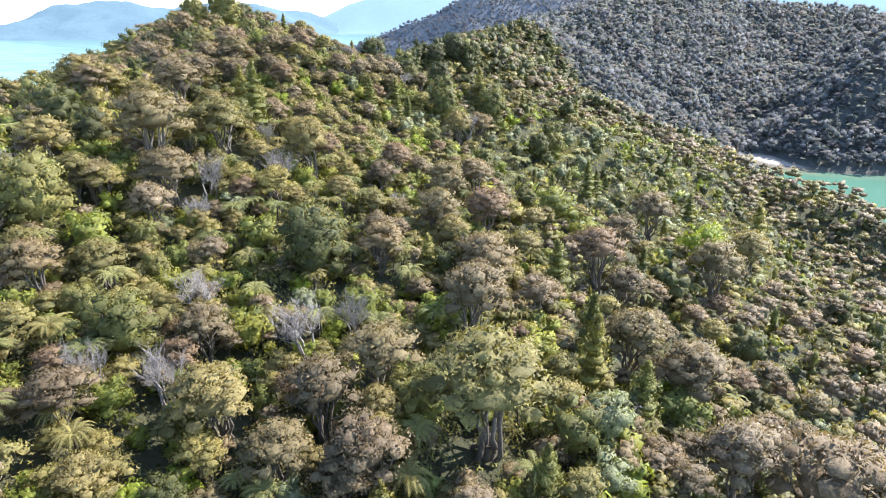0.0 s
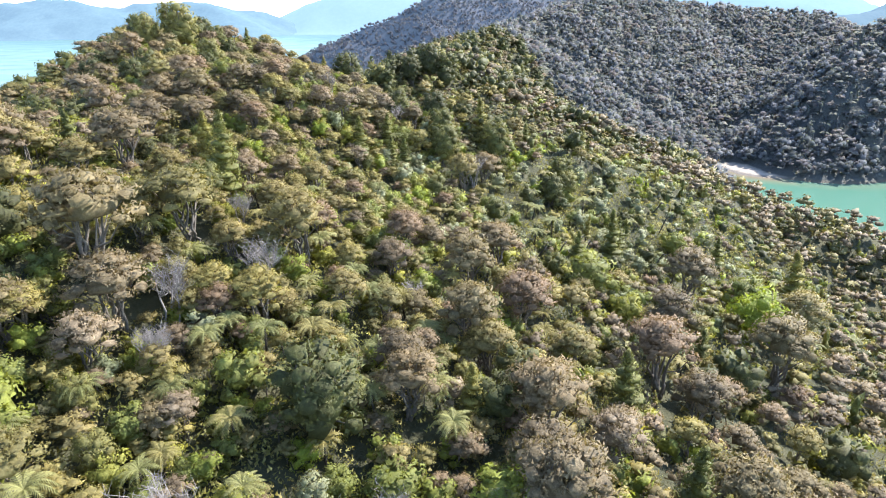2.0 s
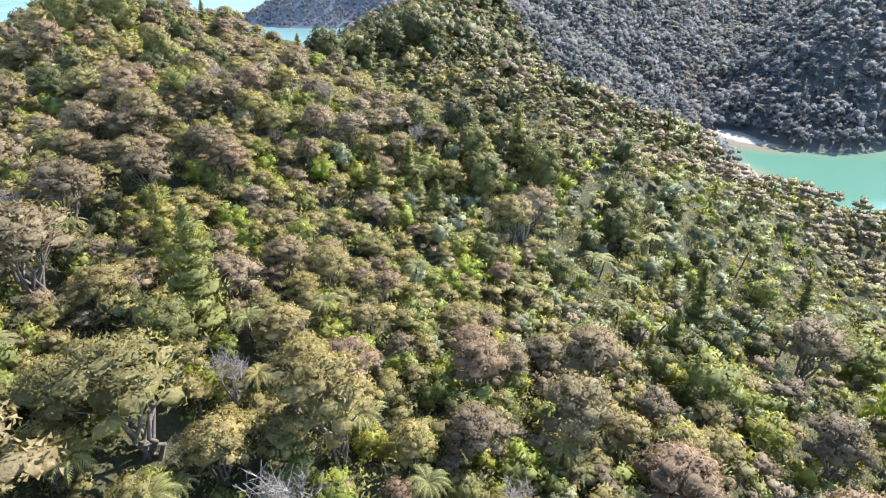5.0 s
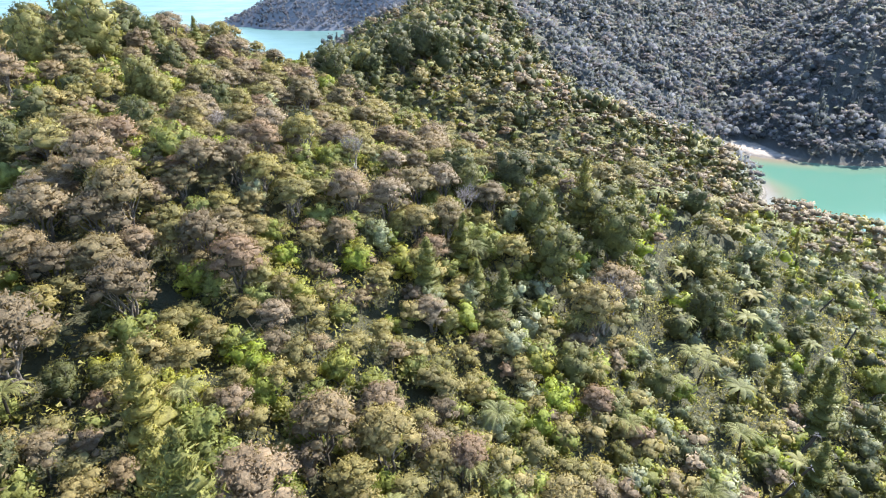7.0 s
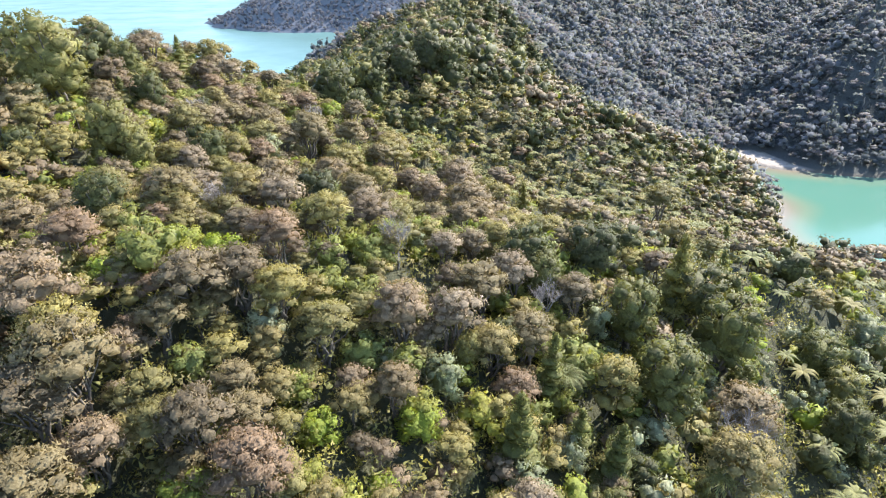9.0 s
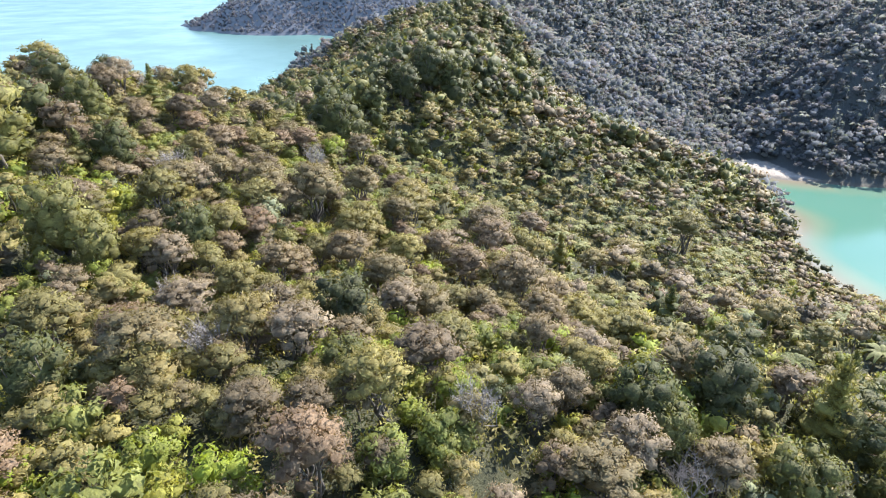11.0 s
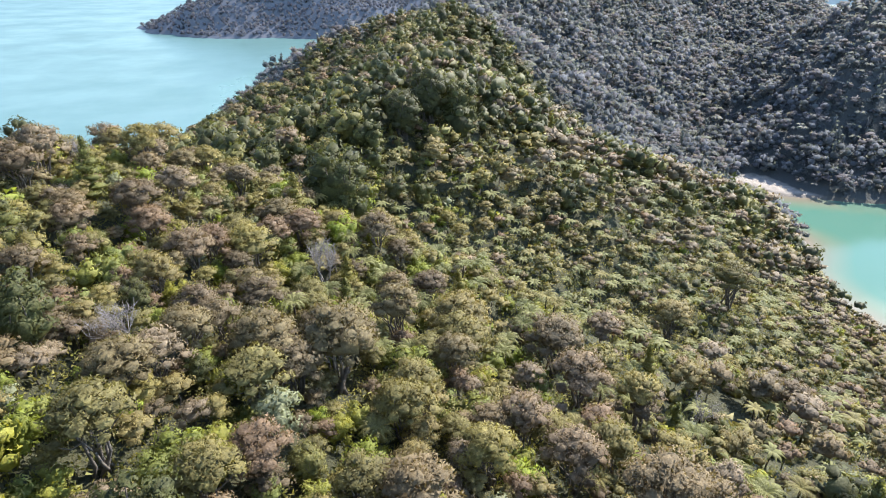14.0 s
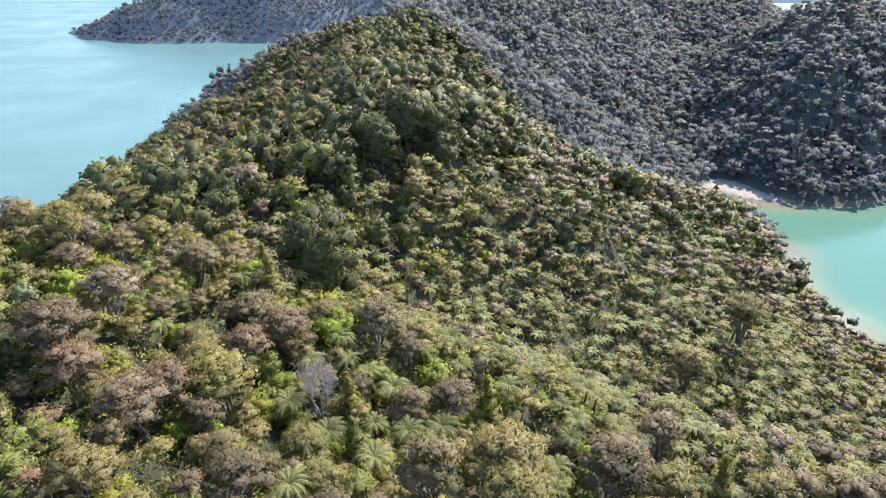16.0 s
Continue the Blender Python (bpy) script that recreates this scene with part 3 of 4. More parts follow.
def tree_fern(rng, lod, tall=3.2):
    """A ring of arching fronds on a slim dark trunk."""
    cr, tr = Shape(), Shape()
    lean = rng.uniform(-0.35, 0.35, 2)
    top = np.array((lean[0], lean[1], tall))
    n = (16, 13, 10, 8)[lod]
    for i in range(n):
        a = 2 * math.pi * i / n + rng.uniform(-0.15, 0.15)
        ln, rise, sag = rng.uniform(1.5, 1.95), rng.uniform(0.45, 0.8), rng.uniform(0.55, 0.95)
        out, side = np.array((math.cos(a), math.sin(a), 0)), np.array((-math.sin(a), math.cos(a), 0))
        k = (15, 10, 3, 2)[lod]
        u = np.linspace(0.0, 1.0, k + 1)
        spine = top + out * (ln * u)[:, None] + np.array((0, 0, 1)) * (rise * np.sin(u * 1.9) - sag * u * u)[:, None]
        wide = (0.34, 0.34, 0.25, 0.25)[lod] * np.sin(np.pi * np.clip(u * 0.86 + 0.12, 0, 1)) ** 0.7 * ln / 1.7
        if lod == 3:
            m = top + out * ln * 0.5 + np.array((0, 0, rise * 0.8))
            e = top + out * ln + np.array((0, 0, rise * 0.9 - sag))
            cr.add(np.array([top, m + side * 0.3, e, m - side * 0.3]), [(0, 2, 1), (0, 3, 2)], np.tile(units(np.array([out * 0.5 + (0, 0, 1)])), (4, 1)))
        elif lod < 2:     # pinnae, each a slender blade
            v, f = [], []
            for j in range(k):
                step = (spine[j + 1] - spine[j])
                for s in (-1, 1):
                    q = len(v)
                    tip = spine[j] + step * 2.2 + side * s * wide[j + 1] - np.array((0, 0, 0.12))
                    v += [spine[j], spine[j] + step * 0.9, tip]
                    f.append((q, q + 1, q + 2) if s > 0 else (q, q + 2, q + 1))
            v = np.array(v)
            face = units(np.cross(v[1::3] - v[::3], v[2::3] - v[::3]))
            cr.add(v, f, np.repeat(face * np.where(face[:, 2:] < 0, -1, 1), 3, 0))
        else:
            v = np.concatenate([spine, spine + side * wide[:, None] - (0, 0, 0.1), spine - side * wide[:, None] - (0, 0, 0.1)])
            m, f = k + 1, []
            for j in range(k):
                f += [(j, j + 1, m + j + 1), (j, m + j + 1, m + j), (j, 2 * m + j + 1, j + 1), (j, 2 * m + j, 2 * m + j + 1)]
            lift = units(np.gradient(spine, axis=0))
            up = units(np.cross(lift, np.broadcast_to(side, lift.shape)))
            up = up * np.where(up[:, 2:] < 0, -1, 1)
            cr.add(v, f, np.concatenate([up, units(up + 0.5 * side), units(up - 0.5 * side)]))
    tube(tr, bend(rng, (0, 0, -0.6), top, 4, 0.02), 0.13, 0.09, (6, 5, 3, 3)[lod])
    return cr, tr


def dead_tree(rng, lod):
    """Bare bleached limbs; the fine twigs are the second part."""
    cr, tr = Shape(), Shape()
    h = 5.5
    for g in range((4, 3, 2, 2)[lod]):
        a = g * 2.1 + rng.uniform(0, 1)
        mid = np.array((0.7 * math.cos(a), 0.7 * math.sin(a), h * rng.uniform(0.4, 0.55)))
        tube(tr, bend(rng, (0, 0, -0.5), mid, 4, 0.07), 0.10, 0.06, 4)
        for b in range((6, 5, 4, 3)[lod]):
            q = mid + np.array((rng.uniform(-1.3, 1.3), rng.uniform(-1.3, 1.3), rng.uniform(0.8, 2.4)))
            tube(tr, bend(rng, mid, q, 3, 0.1), 0.032, 0.013, 3)
            for c in range((16, 11, 5, 3)[lod]):
                s = mid + (q - mid) * rng.uniform(0.4, 1.0)
                tube(cr, bend(rng, s, s + np.array((rng.uniform(-0.6, 0.6), rng.uniform(-0.6, 0.6), rng.uniform(0.1, 0.8))), 2, 0.0), 0.015, 0.006, 3)
    return cr, tr


def mound(rng, lod):
    """A plain rounded bush for slopes turned away."""
    cr, tr = Shape(), Shape()
    core(cr, rng, (0, 0, 2.2), (2.4, 2.4, 2.2), 1, 0.7)
    leaves(cr, rng, (0, 0, 2.2), (2.4, 2.4, 2.2), 20, 0.58, jitter=0.35)
    return cr, tr


def low_bush(rng, lod):
    """A low spreading bush, all leaf."""
    cr, tr = Shape(), Shape()
    core(cr, rng, (0, 0, 0.2), (1.5, 1.5, 0.6), 1, 0.7)
    for i in range(2):
        c = (rng.uniform(-0.5, 0.5), rng.uniform(-0.5, 0.5), 0.5)
        leaves(cr, rng, c, (1.2, 1.2, 0.8), 9, 0.4, low=0.0, jitter=0.6, brush=0.3)
    return cr, tr


def tuft(rng, lod):
    """Low ferny undergrowth."""
    cr, tr = Shape(), Shape()
    for i in range(3):
        c = np.array((rng.uniform(-0.7, 0.7), rng.uniform(-0.7, 0.7), rng.uniform(0.25, 0.8)))
        leaves(cr, rng, c, (0.95, 0.95, 0.6), 22, 0.13, low=0.0, jitter=0.4, brush=0.4)
    return cr, tr


KINDS = {
    "manuka_tree": (tea_tree, M_MANUKA, B_MANUKA, 300, 2.3),
    "kanuka_tree": (tea_tree, M_KANUKA, B_MANUKA, 300, 2.3),
    "young_manuka": (sapling, M_MANUKA, B_MANUKA, 260, 2.3),
    "young_kanuka": (sapling, M_KANUKA, B_MANUKA, 300, 2.3),
    "broadleaf_tree": (round_tree, M_BROAD, B_MANUKA, 190, 2.6),
    "green_shrub": (shrub, M_SHRUB, B_MANUKA, 300, 1.6),
    "tree_fern": (tree_fern, M_FERN, B_FERN, 300, 1.5),
    "conifer_tree": (cone_tree, M_CONE, B_MANUKA, 110, 1.3),
    "silver_shrub": (silver, M_SILVER, B_MANUKA, 190, 1.5),
    "dead_tree": (dead_tree, B_DEAD, B_DEAD, 50, 1.6),
}
LABELS = {
    "manuka_tree": ("brown-tinged manuka tree with a layered umbrella crown", "tree", "trees of the hillside bush"),
    "kanuka_tree": ("olive-green kanuka tree with a layered spreading crown", "tree", "trees of the hillside bush"),
    "young_manuka": ("small brown-grey manuka sapling crowding beneath taller trees", "small tree", "saplings of the hillside bush"),
    "young_kanuka": ("small olive kanuka sapling crowding beneath taller trees", "small tree", "saplings of the hillside bush"),
    "broadleaf_tree": ("dark green broadleaf tree with a dense domed crown", "tree", "trees of the hillside bush"),
    "green_shrub": ("bright yellow-green leafy shrub among darker bush", "shrub", "shrubs of the hillside bush"),
    "tree_fern": ("pale green tree fern with arching fronds on a slim trunk", "tree fern", "tree ferns on the slope"),
    "conifer_tree": ("narrow pointed dark green conifer standing above the bush", "tree", "conifers of the hillside bush"),
    "silver_shrub": ("pale silvery-green shrub catching the sun", "shrub", "shrubs of the hillside bush"),
    "dead_tree": ("leafless bleached grey dead tree with fine twigs", "dead tree", "dead trees in the bush"),
}
VARIANTS = 4


def make(builder, lod, seed):
    rng = np.random.default_rng(seed)
    cr, tr = builder(rng, lod)
    return cr.done(), tr.done()


def wave(x, y, scale, seed):
    """A smooth patchiness between about -1 and 1."""
    x, y = x / scale + seed * 3.7, y / scale - seed * 1.9
    return 0.5 * np.sin(x + 1.4 * np.sin(y * 0.8 + seed)) + 0.5 * np.sin(1.3 * y + 1.2 * np.sin(x * 0.9 - seed))


def hump(x, y, cx, cy, r):
    return np.exp(-((x - cx) ** 2 + (y - cy) ** 2) / r ** 2)


def scatter(x0, x1, y0, y1, step, rng):
    gx, gy = np.meshgrid(np.arange(x0, x1, step), np.arange(y0, y1, step))
    x = gx.ravel() + rng.uniform(-0.7, 0.7, gx.size) * step + 0.2 * step * np.sin(gy.ravel() * 0.37 + gx.ravel() * 0.11)
    y = gy.ravel() + rng.uniform(-0.7, 0.7, gx.size) * step + 0.2 * step * np.sin(gx.ravel() * 0.41 - gy.ravel() * 0.13)
    return x, y


def choose(rng, weights):
    """One kind for each place, by the weights there."""
    names = list(weights)
    w = np.clip(np.array([np.broadcast_to(weights[k], weights["_size"].shape) for k in names if k != "_size"]), 0, None)
    names = [k for k in names if k != "_size"]
    c = np.cumsum(w, 0) / w.sum(0)
    r = rng.uniform(size=w.shape[1])
    return np.array(names)[(r[None] > c).sum(0)]


RNG = np.random.default_rng(11)
plants = []          # (kind, x, y, size)

# single plants that stand out, stretch by stretch: x, y, size
STANDOUT = [
    {   # the spur under the start
        "kanuka_tree": [(-16, 34, 1.37), (3, 36, 2.2)],
        "manuka_tree": [(-5, 31, 1.28), (-11, 31, 1.13), (-9, 35, 1.27), (31, 38, 2.21), (-5, 40, 1.44), (26, 40, 1.61), (-20, 42, 1.02), (2, 48, 1.54), (25, 50, 1.86), (3, 52, 1.24), (27, 53, 1.36), (20, 54, 1.6), (4, 58, 1.61), (10, 58, 1.15), (-7, 59, 1.26)],
        "green_shrub": [(-17, 44, 1.23), (23, 47, 1.79), (-1, 50, 1.44), (9, 50, 1.52), (-8, 51, 1.48), (-34, 52, 1.49), (-20, 59, 1.42)],
        "dead_tree": [(-20, 35, 1.13), (-25, 35, 1.02), (-12, 43, 1.39), (-22, 46, 1.18)],
        "broadleaf_tree": [(-39, 53, 1.38), (-14, 56, 1.49)],
        "conifer_tree": [(7, 32, 0.99), (18, 45, 1.42), (14, 48, 1.43), (15, 53, 1.43), (-2, 59, 1.02)],
        "silver_shrub": [(12, 34, 1.4), (13, 39, 1.57), (-30, 58, 0.92)],
    },
    {   # the fern slope and the row of conifers
        "kanuka_tree": [(-20, 67, 1.14), (-13, 71, 0.98), (-29, 77, 1.7), (-18, 78, 1.45), (-20, 83, 1.1), (-21, 93, 0.79), (-19, 96, 1.02), (54, 96, 1.92)],
        "manuka_tree": [(-8, 63, 1.08), (-31, 64, 1.5), (-34, 68, 2.05), (23, 68, 1.35), (-1, 71, 1.46), (21, 73, 1.77), (-6, 74, 0.82), (6, 77, 1.51), (0, 82, 1.45), (42, 82, 1.95), (27, 84, 1.44), (-7, 85, 1.08), (-39, 89, 1.65), (-7, 89, 0.98), (5, 90, 1.44), (0, 91, 0.91), (-14, 96, 0.68), (-23, 97, 1.04), (-41, 100, 1.36), (38, 101, 1.8), (-1, 104, 0.72)],
        "green_shrub": [(22, 87, 1.64), (18, 91, 2.27), (44, 92, 2.44)],
        "dead_tree": [(-27, 65, 1.21), (-21, 72, 1.3)],
        "broadleaf_tree": [(-9, 81, 0.69), (-29, 83, 0.86)],
        "conifer_tree": [(14, 65, 1.51), (-28, 87, 1.56), (-30, 91, 1.31), (-32, 95, 1.18), (19, 101, 1.11)],
        "silver_shrub": [(-24, 63, 1.1), (-25, 67, 1.01)],
    },
    {   # the dark hollow
        "kanuka_tree": [(-34, 113, 0.7), (3, 115, 1.2), (-40, 118, 0.86), (-26, 120, 0.93), (-29, 122, 0.88), (-20, 124, 0.78), (-10, 137, 0.73)],
        "manuka_tree": [(-37, 112, 0.78), (-31, 116, 0.66), (-42, 120, 1.16), (7, 120, 1.36), (-11, 123, 0.97), (-29, 127, 0.88), (-5, 129, 0.86), (-13, 135, 0.74)],
        "green_shrub": [(-5, 104, 1.05), (51, 106, 2.3), (42, 117, 1.5), (-7, 123, 1.16), (-37, 125, 1.4), (-15, 138, 0.65)],
        "dead_tree": [(5, 117, 1.4), (-8, 128, 0.83), (-35, 138, 0.79)],
        "broadleaf_tree": [(0, 121, 1.21), (20, 122, 0.99), (-13, 123, 0.66), (24, 127, 0.96), (10, 128, 1.36), (0, 128, 1.09), (24, 131, 1.04), (-55, 131, 1.09), (-8, 134, 1.01), (10, 134, 1.38), (-1, 135, 1.14)],
        "conifer_tree": [(28, 110, 1.46), (65, 113, 2.02), (-14, 115, 1.19), (-7, 115, 1.06), (31, 115, 1.07), (-9, 117, 0.84), (53, 120, 1.22), (-10, 121, 1.0), (8, 134, 1.52)],
        "silver_shrub": [(-7, 110, 1.16), (-14, 113, 1.02), (-10, 116, 0.91), (30, 124, 1.47), (-3, 125, 0.76), (36, 136, 1.48)],
    },
    {   # the saddle and its knoll
        "kanuka_tree": [(-19, 142, 1.02), (-38, 155, 0.89), (-17, 180, 1.22), (-16, 184, 1.66), (-31, 188, 0.87), (-36, 193, 1.27), (-37, 196, 1.02), (42, 222, 2.05), (65, 232, 2.18), (-55, 287, 2.17)],
        "manuka_tree": [(-26, 149, 0.72), (-22, 151, 1.03), (-32, 155, 1.07), (-8, 160, 1.57), (-26, 160, 1.19), (-12, 165, 1.14), (-34, 175, 1.24), (-29, 175, 1.49), (-6, 176, 1.36), (-19, 177, 0.97), (-27, 179, 0.85), (27, 180, 1.21), (-30, 181, 0.89), (-35, 183, 0.96), (-4, 185, 1.53), (-41, 190, 1.07), (-21, 193, 0.9), (-17, 194, 1.02), (-31, 202, 1.12)],
        "green_shrub": [(-26, 157, 1.24), (-37, 172, 0.9), (-23, 176, 1.18), (-22, 179, 0.89), (-38, 182, 0.87), (-26, 203, 1.51), (-34, 206, 0.68)],
        "dead_tree": [(-39, 146, 0.85), (-44, 175, 0.91), (-29, 194, 1.22)],
        "broadleaf_tree": [(-64, 162, 1.3), (-58, 168, 2.0), (-25, 218, 2.1), (-3, 276, 2.07), (12, 281, 2.2), (5, 283, 2.46)],
        "conifer_tree": [(19, 142, 0.93), (-27, 189, 1.0), (-26, 194, 1.0), (-31, 209, 1.14)],
        "silver_shrub": [(-32, 147, 0.75), (-34, 168, 1.34)],
    },
]
LANDMARKS = [(k, *q) for stretch in STANDOUT for k, rows in stretch.items() for q in rows]
plants += LANDMARKS


def free_of(x, y, at, radius, share):
    """Which of the places lie outside the crowns that stand already."""
    keep = np.ones(len(x), bool)
    for i in range(0, len(x), 500):
        d = np.hypot(x[i:i + 500, None] - at[None, :, 0], y[i:i + 500, None] - at[None, :, 1])
        keep[i:i + 500] = (d > radius[None] * share).all(1)
    return keep


def crowns(dense=False):
    some = [p for p in plants if not (dense and p[0] in ("tree_fern", "dead_tree"))]
    return np.array([p[1:3] for p in some]), np.array([KINDS[p[0]][4] * p[3] for p in some])


def off_line(px, py):
    """Distance in plan from the stretch of ridge that the walk follows."""
    ax, ay, bx, by = -16, 28, -36, 200
    u = np.clip(((px - ax) * (bx - ax) + (py - ay) * (by - ay)) / ((bx - ax) ** 2 + (by - ay) ** 2), 0, 1)
    return np.hypot(px - ax - u * (bx - ax), py - ay - u * (by - ay))


marks_xy, marks_r = crowns()
# tall layer
x, y = scatter(-112, 160, 18, 350, 4.4, RNG)
z = ground_height(x, y)
GULLY = ((28, 218, 40, 1.0), (72, 238, 36, 0.8), (-8, 198, 15, 0.7))     # tree ferns: x, y, reach, share
THICKET = ((-24, 101, 14, 1.0), (-14, 92, 10, 0.6))                          # close young kanuka
OPEN = ((34, 116, 30, 1.0), (8, 108, 18, 0.8), (60, 128, 24, 0.7))         # low bushes, ferns and conifers


def belt(x, y, spots):
    return np.clip(sum(k * hump(x, y, cx, cy, r) for cx, cy, r, k in spots), 0, 1)


glade = 0.45 * hump(x, y, -20, 58, 20) + 0.25 * hump(x, y, -24, 78, 12) + 0.75 * belt(x, y, OPEN) + 0.55 * belt(x, y, GULLY) + 0.7 * belt(x, y, THICKET)
ok = (z > 3) & (RNG.uniform(size=x.size) < 0.86 * (1 - np.clip(glade, 0, 0.8)) * (1 - 0.4 * np.clip((y - 245) / 40, 0, 1)))
x, y, z = x[ok], y[ok], z[ok]
north = np.clip((y - 245) / 40, 0, 1)
gully, bare = belt(x, y, GULLY), belt(x, y, OPEN)
east = np.clip((x - 5) / 40, 0, 1)
west = np.clip((-38 - x) / 12, 0, 1)
w = {"_size": x,
     "manuka_tree": (0.46 + 0.35 * wave(x, y, 14, 1) - 0.2 * north + 0.45 * east + 0.3 * hump(x, y, -45, 185, 45)) * (1 - 0.8 * bare) * (1 - 0.6 * gully),
     "kanuka_tree": (0.42 + 0.3 * wave(x, y, 17, 2) - 0.3 * north - 0.15 * east) * (1 - 0.85 * bare) * (1 - 0.6 * gully),
     "broadleaf_tree": 0.02 + 0.04 * np.clip((115 - y) / 15, 0, 1) + 0.4 * bare + 0.3 * hump(x, y, 14, 126, 16) + 0.25 * west + 0.3 * hump(x, y, -30, 32, 12) + 0.12 * np.clip(wave(x, y, 20, 3), 0, 1) * np.clip((120 - y) / 15, 0, 1) + 0.9 * north * (1 - gully) * (1 + np.clip(-x / 20, 0, 1)),
     "conifer_tree": 0.03 + 0.16 * bare + 0.03 * north + 0.05 * hump(x, y, 30, 60, 25),
     "green_shrub": (0.10 + 0.2 * np.clip(wave(x, y, 11, 4), 0, 1)) * (1 - 0.6 * east) * (1 - 0.8 * north),
     "tree_fern": 0.015 + 0.8 * gully + 0.2 * hump(x, y, -24, 48, 16),
     "dead_tree": 0.025 + 0.04 * hump(x, y, -25, 65, 25) + 0.03 * bare}
clear = free_of(x, y, marks_xy, marks_r, 0.85)
for k, px, py, s, c in zip(choose(RNG, w), x, y, RNG.uniform(0.65, 1.15, x.size) * (1 + 0.7 * north) * (1 - 0.35 * bare), clear):
    if c:
        plants.append((str(k), px, py, s))

# low layer
x, y = scatter(-112, 160, 18, 350, 2.7, RNG)
z = ground_height(x, y)
ok = (z > 2.2) & (RNG.uniform(size=x.size) < 0.92 - 0.22 * belt(x, y, GULLY)) & free_of(x, y, *crowns(), 0.6)
x, y = x[ok], y[ok]
gully, bare = belt(x, y, GULLY), belt(x, y, OPEN)
east = np.clip((x - 5) / 40, 0, 1)
north = np.clip((y - 245) / 40, 0, 1)
w = {"_size": x,
     "tree_fern": 0.04 * np.clip((112 - y) / 20, 0, 1) + 1.7 * gully + 0.16 * bare + 0.8 * hump(x, y, -22, 58, 24) + 0.4 * hump(x, y, -24, 79, 12) + 0.3 * np.clip(wave(x, y, 13, 5), 0, 1) * np.clip((95 - y) / 40, 0, 1),
     "green_shrub": (0.28 + 0.2 * bare + 0.25 * np.clip(wave(x, y, 12, 6), 0, 1)) * (1 - 0.55 * east * (1 - bare)) * (1 - 0.85 * north),
     "silver_shrub": 0.04 + 0.06 * east + 0.5 * bare + 0.1 * gully,
     "young_manuka": (0.20 + 0.35 * east + 0.15 * wave(x, y, 9, 7)) * (1 - 0.8 * bare),
     "young_kanuka": (0.34 + 0.15 * wave(x, y, 10, 8) + 0.8 * belt(x, y, THICKET)) * (1 - 0.7 * bare),
     "broadleaf_tree": 0.03 + 0.05 * np.clip((115 - y) / 15, 0, 1) + 0.3 * north + 0.08 * bare,
     "conifer_tree": 0.02 + 0.05 * bare}
SMALL = {"tree_fern": (0.65, 1.05), "green_shrub": (0.5, 1.0), "silver_shrub": (0.5, 1.0), "young_manuka": (0.36, 0.62), "young_kanuka": (0.36, 0.62), "broadleaf_tree": (0.4, 0.6), "conifer_tree": (0.4, 0.6)}
for k, px, py, s in zip(choose(RNG, w), x, y, RNG.uniform(size=x.size)):
    lo, hi = SMALL[str(k)]
    plants.append((str(k), px, py, lo + (hi - lo) * s))


# saplings and shrubs in the gaps that are left along the ridge
x, y = scatter(-66, 40, 22, 240, 2.2, RNG)
ok = (off_line(x, y) < 34) & free_of(x, y, *crowns(True), 0.66)
x, y = x[ok], y[ok]
w = {"_size": x, "young_kanuka": 0.45 + 0 * x, "young_manuka": 0.2 + 0 * x, "green_shrub": 0.35 + 0.2 * wave(x, y, 12, 6)}
for k, px, py, s in zip(choose(RNG, w), x, y, RNG.uniform(size=x.size)):
    lo, hi = SMALL[str(k)]
    plants.append((str(k), px, py, lo + (hi - lo) * s))


def part(name, shape, mat, parent, label=""):
    ob = new(name, mesh_of(name, *shape))
    ob.data.materials.append(mat)
    ob.parent = parent
    return tagged(ob, label)


def stuff(name, items, lod, builder, leaf_mat, bark_mat, label, category, seed, trunks=True, on=None, flat=1.0, even=0.0):
    """Many plants that nobody could count, as one mesh; items are x, y, size."""
    rng = np.random.default_rng(seed)
    items = np.asarray(items, float)
    pz = ground_height(items[:, 0], items[:, 1]) if on is None else on
    which = rng.integers(0, VARIANTS, len(items))
    vs, fs, ss, qs, ts, ms, n = [], [], [], [], [], [], 0
    for variant in range(VARIANTS):
        mine = np.where(which == variant)[0]
        if not len(mine):
            continue
        crown, trunk = make(builder, lod, seed * 10 + variant)
        for m, (v, f, s, q) in enumerate((crown, trunk)):
            if not len(v) or (m and not trunks):
                continue
            q = units(q + (0, 0, even)) if m == 0 else q
            a = rng.uniform(0, 2 * math.pi, len(mine)) if m == 0 else a
            c, si, sc = np.cos(a)[:, None], np.sin(a)[:, None], items[mine, 2][:, None]
            out = np.stack([(v[:, 0] * c - v[:, 1] * si) * sc + items[mine, 0][:, None], (v[:, 0] * si + v[:, 1] * c) * sc + items[mine, 1][:, None], v[:, 2] * sc * flat + pz[mine][:, None]], 2)
            vs.append(out.reshape(-1, 3))
            qs.append(np.stack([q[:, 0] * c - q[:, 1] * si, q[:, 0] * si + q[:, 1] * c, q[:, 2] + 0 * c], 2).reshape(-1, 3))
            fs.append((f[None] + (np.arange(len(mine)) * len(v))[:, None, None] + n).reshape(-1, 3))
            ss.append(np.tile(s, len(mine)))
            ts.append(np.repeat(rng.uniform(size=len(mine)), len(v)))
            ms.append(np.full(len(f) * len(mine), m))
            n += len(v) * len(mine)
    me = mesh_of(name, np.concatenate(vs), np.concatenate(fs), np.concatenate(ss), np.concatenate(qs), np.concatenate(ts))
    me.materials.append(leaf_mat)
    me.materials.append(bark_mat)
    me.polygons.foreach_set("material_index", np.concatenate(ms).astype(np.int32))
    return tagged(new(name, me), label, category, kind="stuff")


